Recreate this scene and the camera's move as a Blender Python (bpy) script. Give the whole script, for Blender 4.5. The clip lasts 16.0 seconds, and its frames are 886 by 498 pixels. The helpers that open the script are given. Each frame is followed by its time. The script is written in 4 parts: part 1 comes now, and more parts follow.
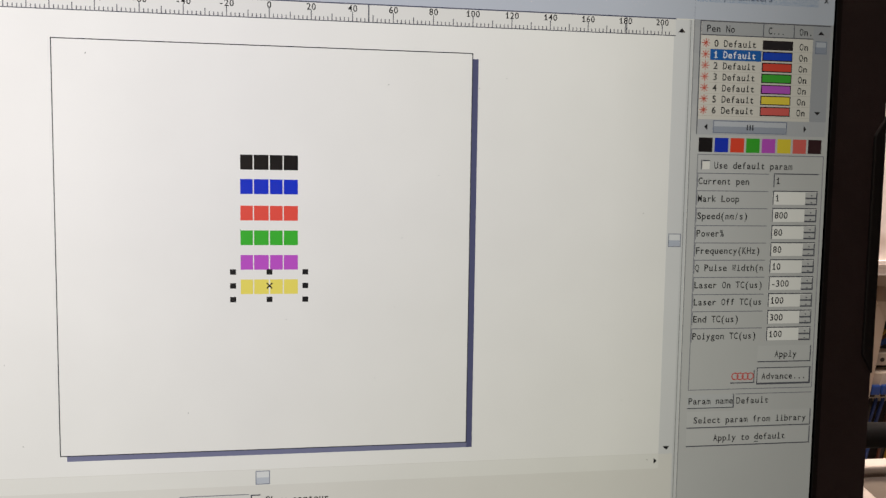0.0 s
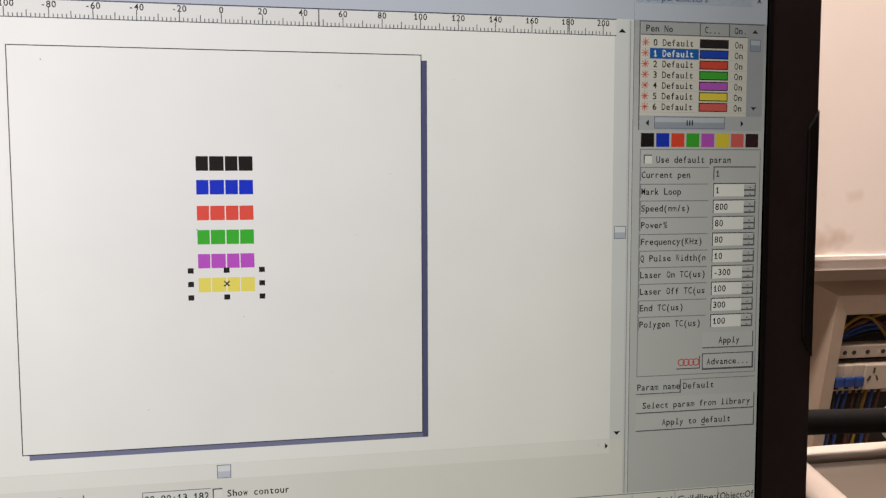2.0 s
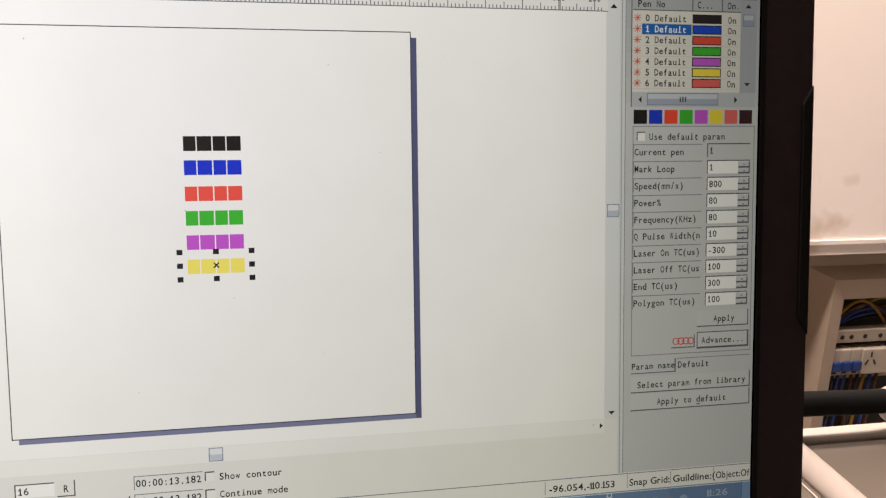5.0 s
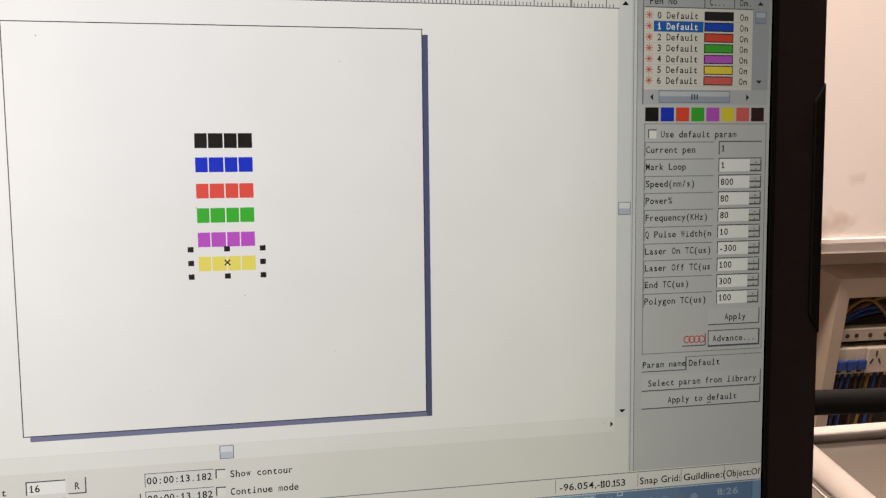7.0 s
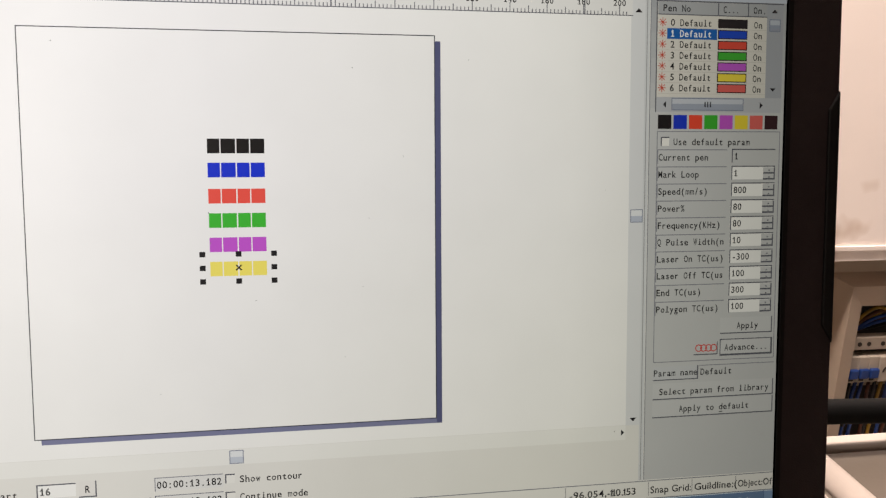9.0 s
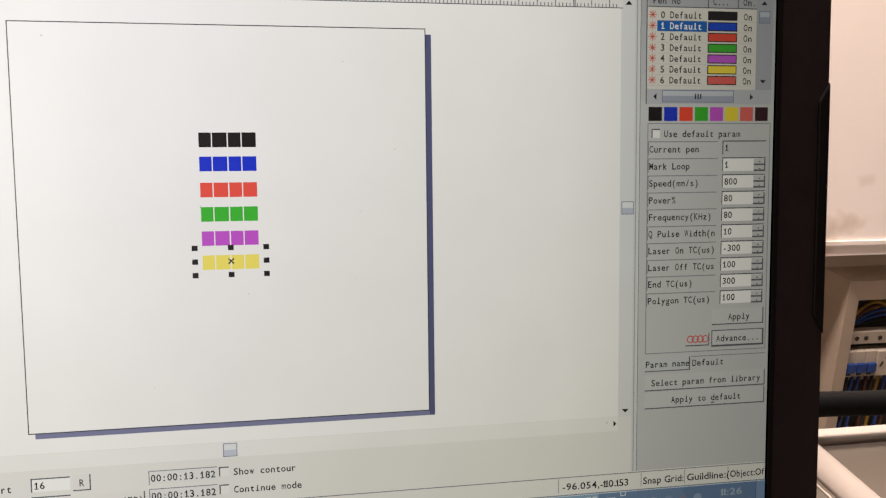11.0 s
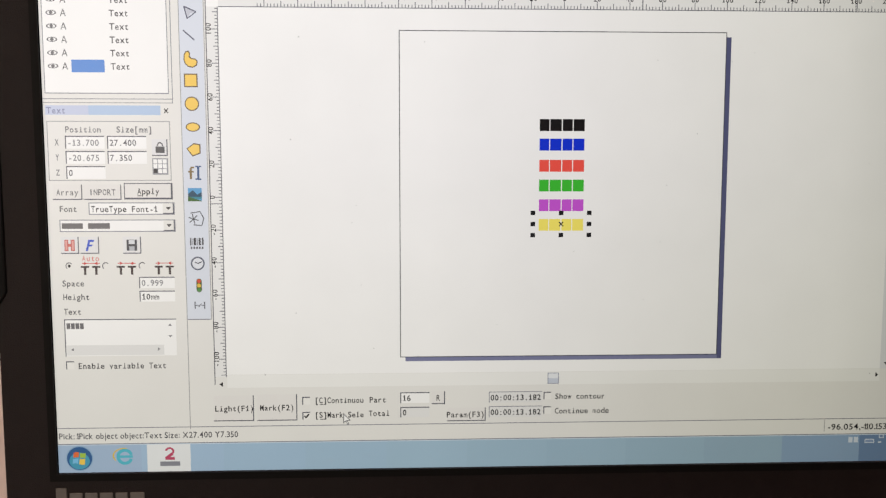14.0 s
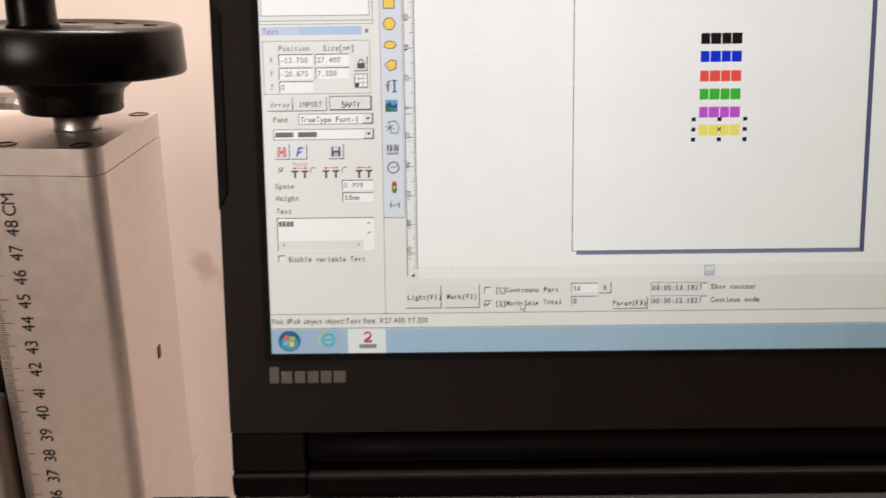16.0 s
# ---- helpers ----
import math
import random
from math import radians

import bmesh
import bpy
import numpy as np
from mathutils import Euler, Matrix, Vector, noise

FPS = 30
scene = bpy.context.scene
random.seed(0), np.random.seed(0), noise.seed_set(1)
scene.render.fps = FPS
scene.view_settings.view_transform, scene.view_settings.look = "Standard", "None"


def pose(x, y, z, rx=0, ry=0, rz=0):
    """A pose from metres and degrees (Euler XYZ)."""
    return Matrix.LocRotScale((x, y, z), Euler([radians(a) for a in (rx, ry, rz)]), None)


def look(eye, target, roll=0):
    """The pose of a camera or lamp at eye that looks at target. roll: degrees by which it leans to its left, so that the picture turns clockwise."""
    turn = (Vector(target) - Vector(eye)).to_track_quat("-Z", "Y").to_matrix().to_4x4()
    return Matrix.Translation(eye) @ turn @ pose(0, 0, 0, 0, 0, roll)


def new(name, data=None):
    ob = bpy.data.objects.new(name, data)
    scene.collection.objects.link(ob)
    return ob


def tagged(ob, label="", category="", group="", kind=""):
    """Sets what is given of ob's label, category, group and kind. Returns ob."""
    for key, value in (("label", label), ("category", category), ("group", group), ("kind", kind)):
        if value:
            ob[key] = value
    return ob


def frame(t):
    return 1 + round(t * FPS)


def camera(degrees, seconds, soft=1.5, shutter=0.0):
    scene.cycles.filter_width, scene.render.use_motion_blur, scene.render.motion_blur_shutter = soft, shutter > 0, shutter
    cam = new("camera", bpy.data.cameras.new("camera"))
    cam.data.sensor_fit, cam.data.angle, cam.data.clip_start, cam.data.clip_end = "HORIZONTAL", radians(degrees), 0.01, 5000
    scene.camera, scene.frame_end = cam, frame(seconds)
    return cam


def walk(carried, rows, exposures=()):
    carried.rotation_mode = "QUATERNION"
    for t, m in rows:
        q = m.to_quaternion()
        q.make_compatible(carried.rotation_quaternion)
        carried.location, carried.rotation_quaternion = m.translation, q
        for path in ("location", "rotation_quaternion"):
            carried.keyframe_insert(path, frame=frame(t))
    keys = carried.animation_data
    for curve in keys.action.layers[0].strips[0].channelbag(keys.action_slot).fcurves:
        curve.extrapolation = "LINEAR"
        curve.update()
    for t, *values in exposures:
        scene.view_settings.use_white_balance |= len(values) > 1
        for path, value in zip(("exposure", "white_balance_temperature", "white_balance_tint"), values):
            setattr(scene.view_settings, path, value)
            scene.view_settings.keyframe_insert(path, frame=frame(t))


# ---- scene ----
cam = camera(54.5, 16.0, soft=1.3, shutter=0.35)
PATH = [
    (0, (0.1852, -0.2435, 0.1189), (0.5079, 1.7227, -0.0542), 0.86),
    (0.5, (0.1875, -0.2461, 0.1192), (0.5332, 1.7147, -0.0697), 0.83),
    (1, (0.1880, -0.2472, 0.1170), (0.5527, 1.7112, -0.0609), 0.48),
    (1.5, (0.1890, -0.2505, 0.1166), (0.5670, 1.7065, -0.0490), 0.14),
    (2, (0.1896, -0.2526, 0.1165), (0.5747, 1.7035, -0.0426), -0.14),
    (2.5, (0.1890, -0.2526, 0.1156), (0.5779, 1.7033, -0.0365), -0.33),
    (3, (0.1899, -0.2527, 0.1142), (0.5870, 1.7011, -0.0437), -0.38),
    (3.5, (0.1913, -0.2521, 0.1137), (0.5902, 1.7005, -0.0546), -0.55),
    (4, (0.1919, -0.2512, 0.1128), (0.5886, 1.7013, -0.0616), -0.57),
    (6.5, (0.1911, -0.2506, 0.1135), (0.5700, 1.7044, -0.0720), -0.77),
    (7, (0.1896, -0.2499, 0.1129), (0.5718, 1.7044, -0.0726), -0.61),
    (7.5, (0.1903, -0.2499, 0.1115), (0.5611, 1.7072, -0.0682), -0.66),
    (8, (0.1905, -0.2499, 0.1128), (0.5475, 1.7099, -0.0658), -0.57),
    (8.5, (0.1901, -0.2502, 0.1131), (0.5490, 1.7098, -0.0587), -0.37),
    (9, (0.1894, -0.2495, 0.1135), (0.5485, 1.7102, -0.0617), -0.27),
    (11.5, (0.1914, -0.2510, 0.1117), (0.5538, 1.7076, -0.0691), -0.62),
    (12, (0.1914, -0.2505, 0.1116), (0.5522, 1.7082, -0.0709), -0.55),
    (12.5, (0.1773, -0.2575, 0.1151), (0.4838, 1.7076, -0.0955), -0.74),
    (13, (0.1374, -0.2737, 0.1094), (0.3281, 1.7049, -0.1109), -0.14),
    (13.5, (0.1232, -0.2915, 0.1083), (0.2354, 1.6957, -0.0884), 0.01),
    (14, (0.1217, -0.2984, 0.1083), (0.2092, 1.6898, -0.0903), 0.03),
    (14.5, (0.1228, -0.2979, 0.1045), (0.2080, 1.6892, -0.1060), -0.02),
    (15, (0.1136, -0.3034, 0.1072), (0.2002, 1.6799, -0.1363), -0.20),
    (15.5, (0.0932, -0.3175, 0.0999), (0.1217, 1.6661, -0.1539), -0.42),
    (16, (0.0704, -0.3356, 0.0879), (0.0625, 1.6457, -0.1851), -0.66),
]
# the screen's own frame (x right, y into the screen, z up along it) leans back 12 degrees over the table at z = 0
SCREEN = pose(0, 0, 0.078, -12, 0, 0)
EXPOSURES = [(0.0, -0.09), (2.5, -0.06), (4.0, 0.04), (6.5, 0.0), (12.2, 0.0), (12.5, -0.07), (12.75, -0.26), (13.0, -0.48), (13.25, -0.28), (13.5, -0.1), (14.0, -0.02), (15.5, -0.04), (16.0, 0.04)]
walk(cam, [(t, SCREEN @ look(eye, target, roll)) for t, eye, target, roll in PATH], EXPOSURES)

# ---- light ----
world = bpy.data.worlds.new("world")
scene.world = world
world.use_nodes = True
world.node_tree.nodes["Background"].inputs[0].default_value = (1.0, 0.82, 0.68, 1)
world.node_tree.nodes["Background"].inputs[1].default_value = 0.02


def area_lamp(name, where, target, sx, sy, watts, colour):
    data = bpy.data.lights.new(name, "AREA")
    data.shape, data.size, data.size_y, data.energy, data.color = "RECTANGLE", sx, sy, watts, colour
    ob = new(name, data)
    ob.matrix_world = look(where, target)
    return ob


WARM = (1.0, 0.86, 0.78)
area_lamp("ceiling_panel_light", (0.35, 0.36, 1.86), (0.35, 0.36, 0.0), 1.2, 0.25, 92.0, WARM)
area_lamp("window_light", (-0.98, -2.4, 0.75), (0.05, 0.0, 0.2), 0.8, 0.9, 30.0, (1.0, 0.86, 0.74))


# ---- materials ----
def lin(h):
    v = [int(h[i:i + 2], 16) / 255 for i in (1, 3, 5)]
    return tuple(c / 12.92 if c < 0.04045 else ((c + 0.055) / 1.055) ** 2.4 for c in v) + (1,)


def surface(name, colour, rough=0.5, metal=0.0, scale=60.0, vary=0.12, bump=0.1, fine=900.0, coat=0.0, spots=None, spec=0.5):
    """A painted, plastic or metal surface: two scales of variation in colour and gloss, and fine relief."""
    m = bpy.data.materials.new(name)
    m.use_nodes = True
    t = m.node_tree
    b = t.nodes["Principled BSDF"]
    co = t.nodes.new("ShaderNodeTexCoord")
    n1, n2 = t.nodes.new("ShaderNodeTexNoise"), t.nodes.new("ShaderNodeTexNoise")
    n1.inputs["Scale"].default_value, n1.inputs["Detail"].default_value = scale, 5
    n2.inputs["Scale"].default_value, n2.inputs["Detail"].default_value = fine, 2
    for n in (n1, n2):
        t.links.new(co.outputs["Object"], n.inputs["Vector"])
    r = t.nodes.new("ShaderNodeMapRange")
    r.inputs["From Min"].default_value, r.inputs["From Max"].default_value = 0.3, 0.7
    r.inputs["To Min"].default_value, r.inputs["To Max"].default_value = 1 - vary, 1 + vary
    t.links.new(n1.outputs["Fac"], r.inputs["Value"])
    mul = t.nodes.new("ShaderNodeVectorMath")
    mul.operation = "SCALE"
    mul.inputs[0].default_value = colour[:3]
    t.links.new(r.outputs["Result"], mul.inputs["Scale"])
    last = mul.outputs["Vector"]
    if spots:
        n3 = t.nodes.new("ShaderNodeTexNoise")
        n3.inputs["Scale"].default_value, n3.inputs["Detail"].default_value = spots[0], 3
        t.links.new(co.outputs["Object"], n3.inputs["Vector"])
        q = t.nodes.new("ShaderNodeMapRange")
        q.inputs["From Min"].default_value, q.inputs["From Max"].default_value = spots[1], spots[1] + 0.08
        q.inputs["To Min"].default_value, q.inputs["To Max"].default_value = 0.0, spots[3]
        t.links.new(n3.outputs["Fac"], q.inputs["Value"])
        mix = t.nodes.new("ShaderNodeMix")
        mix.data_type = "RGBA"
        t.links.new(q.outputs["Result"], mix.inputs["Factor"])
        t.links.new(last, mix.inputs["A"])
        mix.inputs["B"].default_value = spots[2]
        last = mix.outputs["Result"]
    t.links.new(last, b.inputs["Base Color"])
    rr = t.nodes.new("ShaderNodeMapRange")
    rr.inputs["To Min"].default_value, rr.inputs["To Max"].default_value = max(rough - 0.08, 0.02), min(rough + 0.08, 1)
    t.links.new(n1.outputs["Fac"], rr.inputs["Value"])
    t.links.new(rr.outputs["Result"], b.inputs["Roughness"])
    b.inputs["Metallic"].default_value = metal
    b.inputs["Coat Weight"].default_value = coat
    b.inputs["Specular IOR Level"].default_value = spec
    bu = t.nodes.new("ShaderNodeBump")
    bu.inputs["Strength"].default_value, bu.inputs["Distance"].default_value = bump, 0.0004
    t.links.new(n2.outputs["Fac"], bu.inputs["Height"])
    t.links.new(bu.outputs["Normal"], b.inputs["Normal"])
    return m


GLOW = 0.785
lit_cache = {}


def lit(h, k=1.0):
    """A colour that the display gives off, behind its matt film."""
    key = (h, k)
    if key in lit_cache:
        return lit_cache[key]
    m = bpy.data.materials.new("display_" + h[1:])
    m.use_nodes = True
    t = m.node_tree
    b = t.nodes["Principled BSDF"]
    b.inputs["Base Color"].default_value = (0.012, 0.012, 0.013, 1)
    b.inputs["Roughness"].default_value = 0.32
    b.inputs["Specular IOR Level"].default_value = 0.24
    co, n = t.nodes.new("ShaderNodeTexCoord"), t.nodes.new("ShaderNodeTexNoise")
    n.inputs["Scale"].default_value, n.inputs["Detail"].default_value = 45.0, 6
    t.links.new(co.outputs["Object"], n.inputs["Vector"])
    r = t.nodes.new("ShaderNodeMapRange")
    r.inputs["To Min"].default_value, r.inputs["To Max"].default_value = GLOW * k * 0.96, GLOW * k * 1.04
    t.links.new(n.outputs["Fac"], r.inputs["Value"])
    c = lin(h)
    # oblique-view hue shift painted by place: pink at the left, yellow at lower right
    hue, hx = t.nodes.new("ShaderNodeMix"), t.nodes.new("ShaderNodeMapRange")
    hue.data_type = "RGBA"
    hue.inputs["A"].default_value = (c[0], c[1] * 0.968, c[2] * 0.945, 1)
    hue.inputs["B"].default_value = (c[0], c[1] * 0.98, c[2] * 0.86, 1)
    hx.inputs["From Min"].default_value, hx.inputs["From Max"].default_value = 0.17, 0.34
    t.links.new(hue.outputs["Result"], b.inputs["Emission Color"])
    # viewing-angle falloff and glare put into the emission, strongest at the upper left
    sep = t.nodes.new("ShaderNodeSeparateXYZ")
    t.links.new(co.outputs["Object"], sep.inputs["Vector"])
    t.links.new(sep.outputs["X"], hx.inputs["Value"])
    hz, both = t.nodes.new("ShaderNodeMapRange"), t.nodes.new("ShaderNodeMath")
    hz.inputs["From Min"].default_value, hz.inputs["From Max"].default_value = 0.0, 0.11
    hz.inputs["To Min"].default_value, hz.inputs["To Max"].default_value = 0.55, 0.0
    t.links.new(sep.outputs["Z"], hz.inputs["Value"])
    both.operation, both.use_clamp = "ADD", True
    t.links.new(hx.outputs["Result"], both.inputs[0])
    t.links.new(hz.outputs["Result"], both.inputs[1])
    t.links.new(both.outputs["Value"], hue.inputs["Factor"])
    gx, gz, mu = t.nodes.new("ShaderNodeMapRange"), t.nodes.new("ShaderNodeMapRange"), t.nodes.new("ShaderNodeMath")
    for g, axis, lo, hi, a, z in ((gx, "X", 0.13, 0.344, 1.05, 0.62), (gz, "Z", 0.0, 0.193, 0.78, 1.08)):
        g.inputs["From Min"].default_value, g.inputs["From Max"].default_value = lo, hi
        g.inputs["To Min"].default_value, g.inputs["To Max"].default_value = a, z
        t.links.new(sep.outputs[axis], g.inputs["Value"])
    gl, ml = t.nodes.new("ShaderNodeMapRange"), t.nodes.new("ShaderNodeMath")
    gl.inputs["From Min"].default_value, gl.inputs["From Max"].default_value = 0.0, 0.17
    gl.inputs["To Min"].default_value, gl.inputs["To Max"].default_value = 1.10, 1.04
    t.links.new(sep.outputs["X"], gl.inputs["Value"])
    ml.operation = "MULTIPLY"
    t.links.new(gl.outputs["Result"], ml.inputs[0])
    t.links.new(gx.outputs["Result"], ml.inputs[1])
    mu.operation = "MULTIPLY"
    t.links.new(ml.outputs["Value"], mu.inputs[0])
    t.links.new(gz.outputs["Result"], mu.inputs[1])
    m2 = t.nodes.new("ShaderNodeMath")
    m2.operation = "MULTIPLY"
    t.links.new(mu.outputs["Value"], m2.inputs[0])
    t.links.new(r.outputs["Result"], m2.inputs[1])
    # ... with more painted falloff along the right edge, most in the upper corner
    cx, cz, dip, fall, one = (t.nodes.new("ShaderNode" + k) for k in ("MapRange", "MapRange", "Math", "Math", "Math"))
    for g, axis, lo, hi, a, z in ((cx, "X", 0.275, 0.338, 0.0, 1.0), (cz, "Z", 0.07, 0.2, 0.20, 0.40)):
        g.inputs["From Min"].default_value, g.inputs["From Max"].default_value = lo, hi
        g.inputs["To Min"].default_value, g.inputs["To Max"].default_value = a, z
        t.links.new(sep.outputs[axis], g.inputs["Value"])
    dip.operation, fall.operation, one.operation = "MULTIPLY", "MULTIPLY", "SUBTRACT"
    t.links.new(cx.outputs["Result"], dip.inputs[0])
    t.links.new(cz.outputs["Result"], dip.inputs[1])
    one.inputs[0].default_value = 1.0
    t.links.new(dip.outputs["Value"], one.inputs[1])
    t.links.new(m2.outputs["Value"], fall.inputs[0])
    t.links.new(one.outputs["Value"], fall.inputs[1])
    t.links.new(fall.outputs["Value"], b.inputs["Emission Strength"])
    lit_cache[key] = m
    return m


M_BEZEL = surface("bezel_plastic", lin("#1a1212"), 0.48, 0, 90, 0.10, 0.5, 2600, spec=0.16)
M_GASKET = surface("gasket_rubber", lin("#070505"), 0.6, 0, 90, 0.1, 0.1, spec=0.12)
M_BLACKGLOSS = surface("black_bakelite", lin("#070404"), 0.27, 0, 40, 0.2, 0.02, 500, spec=0.2)
M_HINGE = surface("hinge_plastic", lin("#0d0808"), 0.62, 0, 90, 0.1, 0.2, 1500, spec=0.10)
M_LOGO = surface("grey_print", lin("#5e5955"), 0.4, 0, 200, 0.06, 0.05)
M_DECK = surface("deck_plastic", lin("#0c0a0a"), 0.6, 0, 90, 0.1, 0.3, 1800)
M_ALU = surface("anodised_aluminium", lin("#b5aca4"), 0.4, 0.6, 120, 0.05, 0.2, 2500)
M_ALU_FRONT = surface("sandblasted_aluminium", lin("#ded5d0"), 0.37, 0.84, 160, 0.04, 0.16, 2400)
M_STEEL = surface("bright_steel", lin("#c4c0ba"), 0.38, 1.0, 120, 0.08, 0.1)
M_DARKSTEEL = surface("dark_steel", lin("#3b3836"), 0.4, 0.8, 120, 0.1, 0.2)
M_INK = surface("black_ink", lin("#141212"), 0.6, 0, 100, 0.05, 0.0)
M_WALL = surface("painted_wall", lin("#efe4dd"), 0.85, 0, 3.0, 0.03, 0.25, 140, spots=(9.0, 0.63, lin("#b7997f"), 0.45), spec=0.2)
# dark colour stands in for an unlit room in the reflections
M_WALL_DIM = surface("dark_unseen_wall", lin("#4c4540"), 0.85, 0, 3.0, 0.05, 0.25, 140, spec=0.2)
# darker than the wall: part of the niche's shade is in this colour
M_NICHE = surface("shaded_niche_paint", lin("#c2ae9b"), 0.8, 0, 6.0, 0.05, 0.2, 140, spec=0.2)
M_FLOOR = surface("floor_screed", lin("#8a8078"), 0.7, 0, 3.0, 0.08, 0.2, 90)
M_TABLE = surface("grey_table_paint", lin("#50483f"), 0.42, 0, 12.0, 0.05, 0.1, 300)
M_HIDDEN_PANEL = surface("dark_hidden_panel", lin("#26221f"), 0.6, 0, 12.0, 0.08, 0.1, 300)
M_WHITE = surface("white_plastic", lin("#a79d95"), 0.35, 0, 40, 0.03, 0.05)
M_BOX = surface("ivory_enclosure", lin("#ad9d8c"), 0.5, 0, 20, 0.04, 0.1)
M_MODULE = surface("dull_white_module", lin("#a89c8e"), 0.5, 0, 40, 0.04, 0.05)
# dark colour stands in for the shade inside the box and its holes
M_DARK = surface("painted_cavity_shade", lin("#2b2622"), 0.8, 0, 30, 0.2, 0.1)
M_CABLE = surface("black_cable_sheath", lin("#040404"), 0.65, 0, 40, 0.15, 0.2, 300, spec=0.12)
M_BLUE = surface("blue_plastic", lin("#1b3670"), 0.4, 0, 60, 0.06, 0.05)
M_WBLUE = surface("blue_wire", lin("#1d3f80"), 0.45, 0, 60, 0.06, 0.05)
M_WYEL = surface("yellow_wire", lin("#8f6e20"), 0.45, 0, 60, 0.06, 0.05)
M_SCREW = surface("blackened_screw", lin("#4a443f"), 0.35, 0.9, 120, 0.1, 0.1)
M_WBRN = surface("brown_wire", lin("#4a2413"), 0.45, 0, 60, 0.06, 0.05)
M_WBLK = surface("black_wire", lin("#1c1a19"), 0.45, 0, 60, 0.06, 0.05)


# ---- mesh helpers ----
def ob_from(name, bm, mats, parent=None, label=""):
    me = bpy.data.meshes.new(name)
    bm.to_mesh(me)
    bm.free()
    for m in mats if isinstance(mats, (list, tuple)) else [mats]:
        me.materials.append(m)
    ob = new(name, me)
    if parent:
        ob.parent = parent
    if label:
        ob["label"] = label
    return ob


def part(name, bm, material, parent, label=""):
    return ob_from(name, bm, material, parent, label)


def add_box(bm, x0, x1, y0, y1, z0, z1, bevel=0.0, seg=2):
    r = bmesh.ops.create_cube(bm, size=1.0)
    for v in r["verts"]:
        v.co = Vector(((x0 + x1) / 2 + v.co.x * (x1 - x0), (y0 + y1) / 2 + v.co.y * (y1 - y0), (z0 + z1) / 2 + v.co.z * (z1 - z0)))
    if bevel:
        edges = list({e for v in r["verts"] for e in v.link_edges})
        bmesh.ops.bevel(bm, geom=edges, offset=bevel, segments=seg, affect="EDGES", profile=0.5)
    return bm


def box(x0, x1, y0, y1, z0, z1, bevel=0.0, seg=2):
    return add_box(bmesh.new(), x0, x1, y0, y1, z0, z1, bevel, seg)


def lathe(profile, cx, cy, seg=64):
    """A turned body: profile of (radius, z) round the vertical axis at (cx, cy)."""
    bm = bmesh.new()
    rings = []
    for r, z in profile:
        rings.append([bm.verts.new((cx + r * math.cos(2 * math.pi * i / seg), cy + r * math.sin(2 * math.pi * i / seg), z)) for i in range(seg)])
    for a, b in zip(rings, rings[1:]):
        for i in range(seg):
            f = bm.faces.new((a[i], a[(i + 1) % seg], b[(i + 1) % seg], b[i]))
            f.smooth = True
    bm.faces.new(list(reversed(rings[0])))
    bm.faces.new(rings[-1])
    bmesh.ops.recalc_face_normals(bm, faces=bm.faces)
    return bm


def tube(points, radius, seg=20):
    """A round body swept along points, with closed ends."""
    bm = bmesh.new()
    pts = [Vector(p) for p in points]
    rings = []
    for i, p in enumerate(pts):
        d = (pts[min(i + 1, len(pts) - 1)] - pts[max(i - 1, 0)]).normalized()
        u = d.cross(Vector((0, 0, 1)) if abs(d.z) < 0.9 else Vector((1, 0, 0))).normalized()
        w = d.cross(u)
        r = radius(i / (len(pts) - 1)) if callable(radius) else radius
        rings.append([bm.verts.new(p + r * (math.cos(2 * math.pi * k / seg) * u + math.sin(2 * math.pi * k / seg) * w)) for k in range(seg)])
    for a, b in zip(rings, rings[1:]):
        for k in range(seg):
            f = bm.faces.new((a[k], a[(k + 1) % seg], b[(k + 1) % seg], b[k]))
            f.smooth = True
    bm.faces.new(rings[0])
    bm.faces.new(list(reversed(rings[-1])))
    bmesh.ops.recalc_face_normals(bm, faces=bm.faces)
    return bm


def arc(a, b, rise, n=14, side=Vector((0, 0, 1))):
    a, b = Vector(a), Vector(b)
    return [a.lerp(b, i / n) + side * rise * math.sin(math.pi * i / n) for i in range(n + 1)]


glyphs = {}


def glyph(ch, bold=0.0):
    """Triangles of one character of the built-in font; capitals are 0.7 high or so."""
    key = (ch, bold)
    if key not in glyphs:
        cu = bpy.data.curves.new("glyph", "FONT")
        cu.body, cu.resolution_u, cu.offset = ch, 3, bold
        tmp = bpy.data.objects.new("glyph", cu)
        scene.collection.objects.link(tmp)
        me = bpy.data.meshes.new_from_object(tmp.evaluated_get(bpy.context.evaluated_depsgraph_get()))
        me.calc_loop_triangles()
        vs = [tuple(v.co) for v in me.vertices]
        fs = [tuple(t.vertices) for t in me.loop_triangles]
        xs = [v[0] for v in vs] or [0.0]
        glyphs[key] = (vs, fs, min(xs), max(xs))
        bpy.data.objects.remove(tmp)
        bpy.data.curves.remove(cu)
        bpy.data.meshes.remove(me)
    return glyphs[key]


